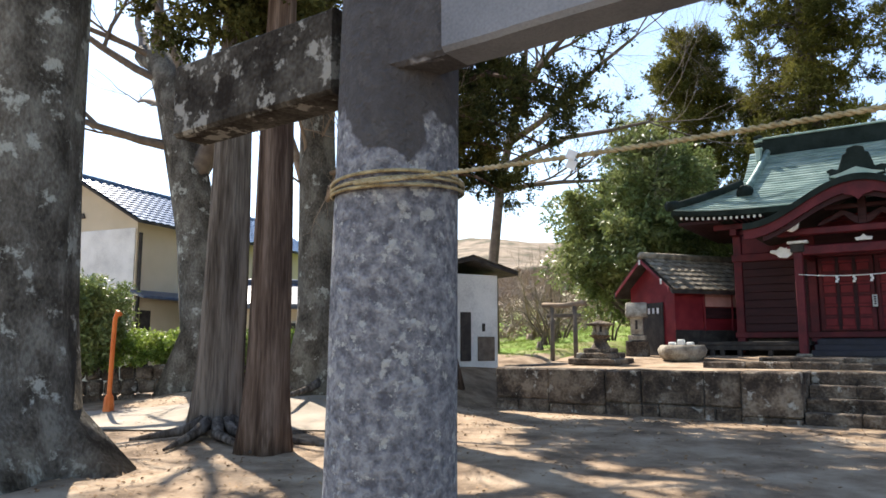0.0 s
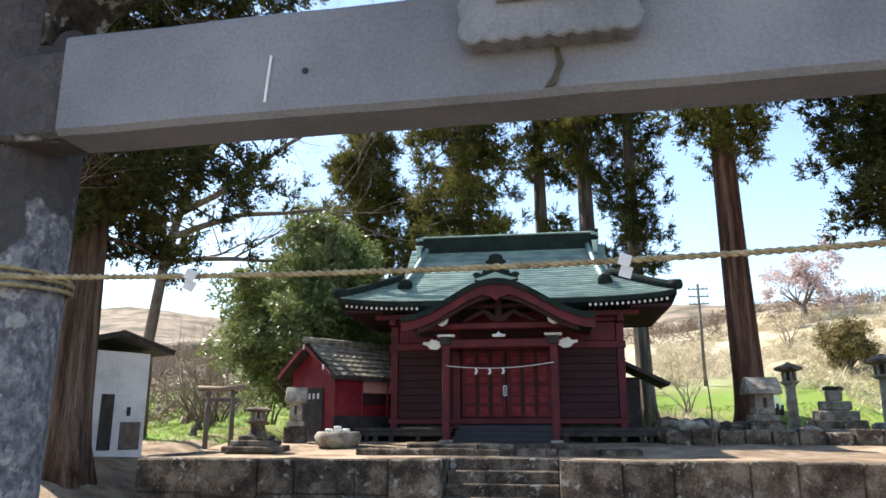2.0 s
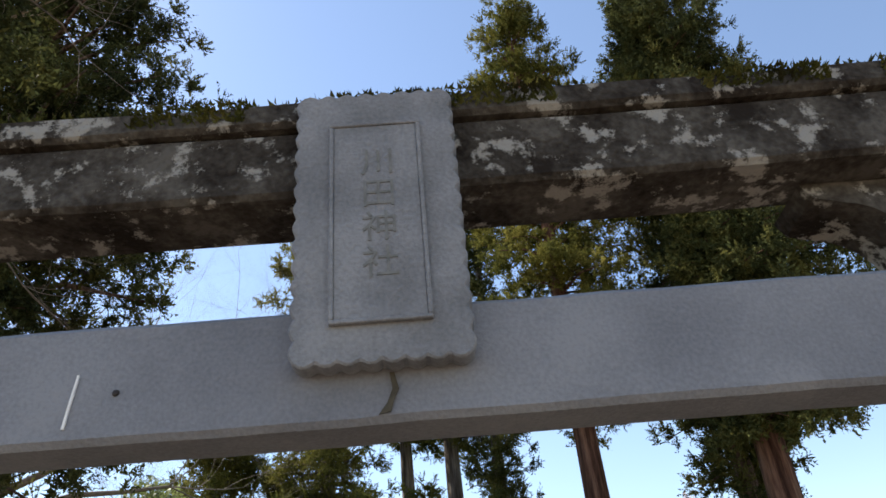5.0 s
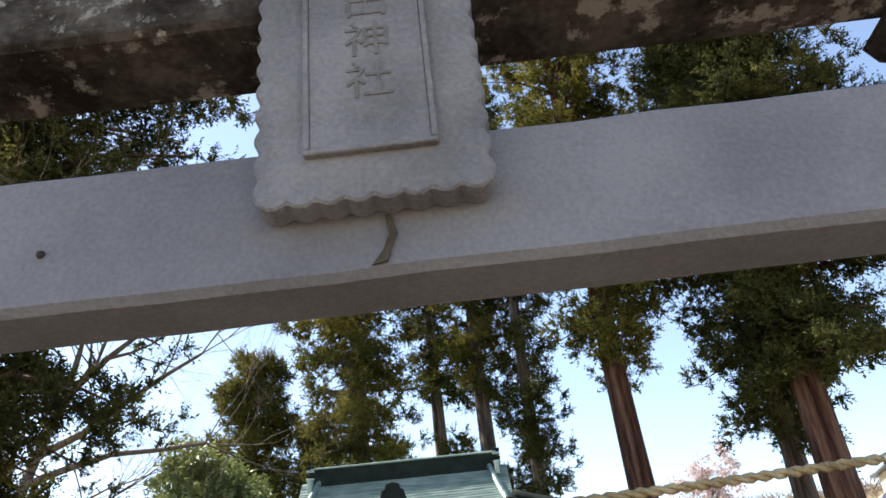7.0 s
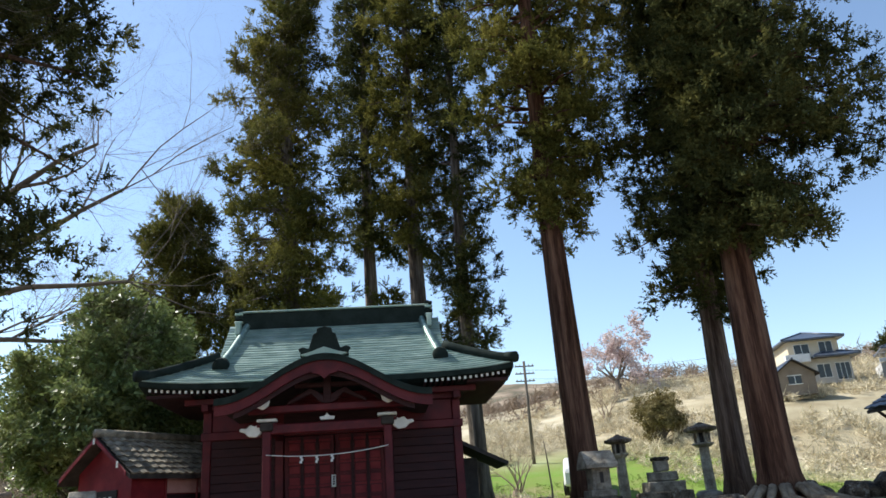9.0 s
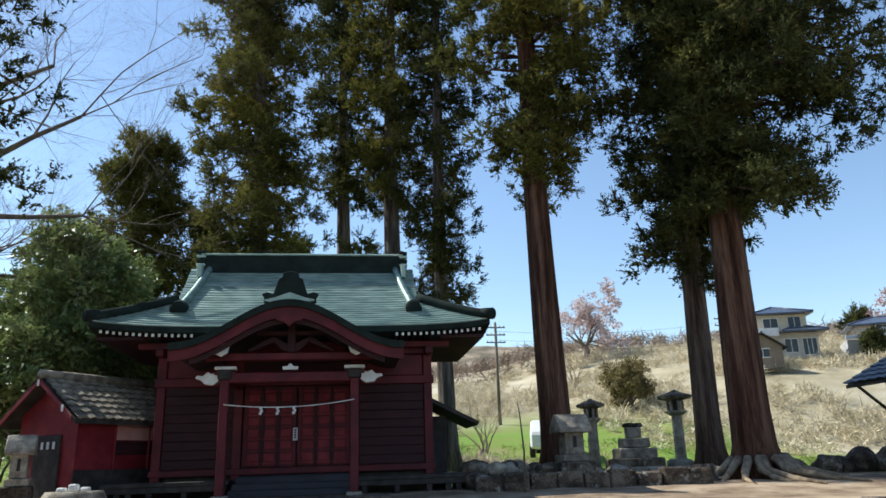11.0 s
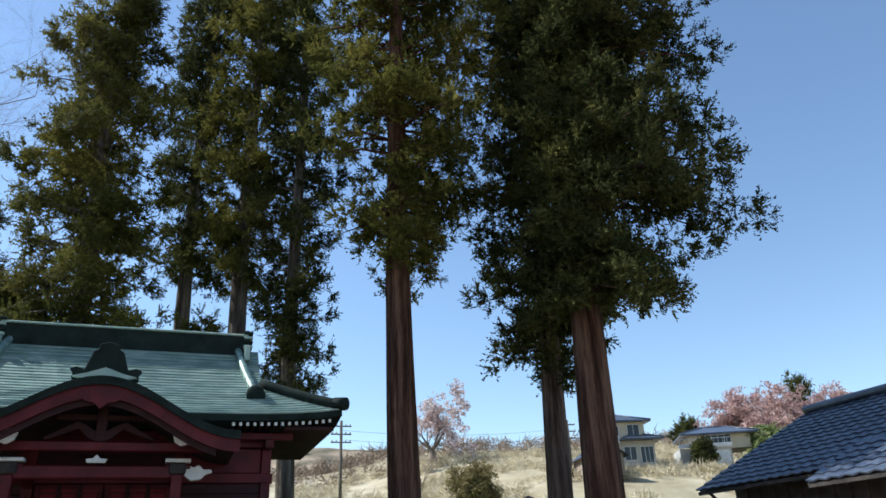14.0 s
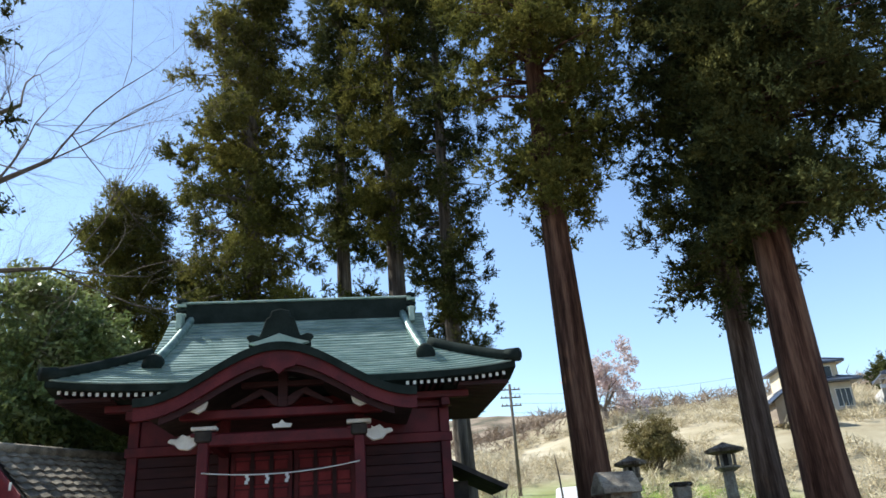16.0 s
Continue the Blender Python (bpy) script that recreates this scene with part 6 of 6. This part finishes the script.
tuft_field("hill_scrub_right", 1300, (0, 95, 62, 110), 1.9, TWIGPALE, "brown scrub along the ridge", seed=9)
for x, y, h, s in ((-9.6, 19.0, 2.6, 1), (-8.7, 21.5, 2.8, 2), (-10.8, 22.5, 3.2, 3), (-12.5, 24.0, 4.5, 4), (-15, 30, 6, 5), (-10, 33, 6, 6), (15.5, 52, 4.2, 7), (2.2, 36, 4.0, 8), (5.4, 33, 3.4, 9), (0.5, 31, 4.4, 10)):
    st = [((0.06 * k, 0.05 * k, 0.15), (math.cos(k * 1.3) * 0.5, math.sin(k * 1.3) * 0.5, 1), h * 0.42, 0.02 + 0.007 * h) for k in range(6)]
    bare_tree(x, y, ground(x, y), [(0, 0, -0.2), (0, 0, 0.25)], [0.06 * h / 2.5 + 0.03, 0.05 * h / 2.5], "thin multi-stemmed leafless brown shrub", TWIGPALE if s > 3 else TWIG, 50 + s, 4, 0.42, starts=st, name="bare_shrub", category="shrub")
leafy("field_bush", 15.2, 41.0, ground(15.2, 41), 1.1, 1.0, 1.35, 420, mat("olive_leaves", [(0.16, 0.13, 0.05), (0.27, 0.22, 0.10)], 0.8, 1, 5, 0.0, translucent=0.2, island=0.3), "thin olive-brown bush on the slope", LEAFSPRAYS, 0.6, 35, "bush")


def blossom_tree(x, y, z, h, w, material, label, seed, droop=0.0, n=420):
    tips = []
    t = bare_tree(x, y, z, [(0, 0, -0.3), (0.1, 0, h * 0.2), (0, 0, h * 0.38)], [0.35, 0.28, 0.22], label, TWIG, seed, 4, 0.6, starts=[((0, 0, h * 0.34), (math.cos(k * 1.25), math.sin(k * 1.25), 0.75), w * 0.55, 0.13) for k in range(5)], name="cherry_tree", droop=droop, tips=tips)
    rng = np.random.default_rng(seed)
    rng.shuffle(tips)
    tips = tips[:n]
    soup("blossom", place_sprays([np.array(p) for p, d in tips], [np.array(d) - np.array((0, 0, droop * 3)) for p, d in tips], [rng.uniform(0.7, 1.3) for _ in tips], LEAFSPRAYS, rng), 3, material, t, "pale cherry blossom")


blossom_tree(47.0, 55, 7.9, 6.0, 4.2, BLOSSOM, "pink flowering cherry tree on the hill", 61)
blossom_tree(57.0, 58, 8.2, 7.2, 5.2, BLOSSOM, "broad pink flowering cherry tree", 62, n=260)
blossom_tree(61.0, 54, 7.9, 7.0, 5.0, PEACH, "peach-coloured weeping cherry tree", 63, 0.12)
blossom_tree(52.5, 60, 8.6, 6.8, 5.0, BLOSSOM, "half-bare pink cherry tree", 64, n=200)
blossom_tree(20.0, 62, ground(20.0, 62) - 0.3, 4.4, 3.8, PALEBLOSSOM, "far pale cherry tree in the field", 65, n=120)
conifer(60.5, 62, 8.6, 10, 0.3, 2.5, (2.2, 1.8, 0.5), "dark round conifer above the cherries", BARKGREY, NEEDLEDARK, (0, 0), 66, 260, size=1.6, name="far_conifer")
conifer(47.5, 64, 8.6, 5.4, 0.3, 3.5, (1.8, 1.5, 0.5), "small dark conifer behind the cherries", BARKGREY, NEEDLEDARK, (0, 0), 67, 200, size=1.6, name="far_conifer")
leafy("clipped_pine", 33.2, 44.5, ground(33.2, 44.5), 0.5, 0.5, 0.9, 240, NEEDLEDARK, "clipped dark garden pine", LEAFSPRAYS, 0.7, 68)
leafy("garden_shrub", 38.8, 44.0, ground(38.8, 44.0), 1.8, 1.5, 1.2, 420, LEAF, "green garden shrubs beside the garage", LEAFSPRAYS, 0.8, 69, "shrub")

# ---- litter on the yard ----
rng = np.random.default_rng(90)
lv = []
for i in range(17000):
    x, y = rng.uniform(-13, 8), rng.uniform(1.5, 12.0)
    dens = 0.25 + 0.75 * smooth(-x, 1, 7) if y < 10.8 else 1.0
    if rng.random() > dens:
        continue
    a, s = rng.uniform(0, 6.283), rng.uniform(0.012, 0.034)
    u = Vector((math.cos(a), math.sin(a), rng.normal(0, 0.25))) * s
    w2 = Vector((-math.sin(a), math.cos(a), rng.normal(0, 0.25))) * s * 0.55
    p = Vector((x, y, ground(x, y) + 0.012))
    lv += [p - u, p + w2, p + u, p - w2]
tagged(soup("leaf_litter", lv, 4, DEADLEAF), "scattered dead leaves on the bare earth", "leaf litter", kind="stuff")
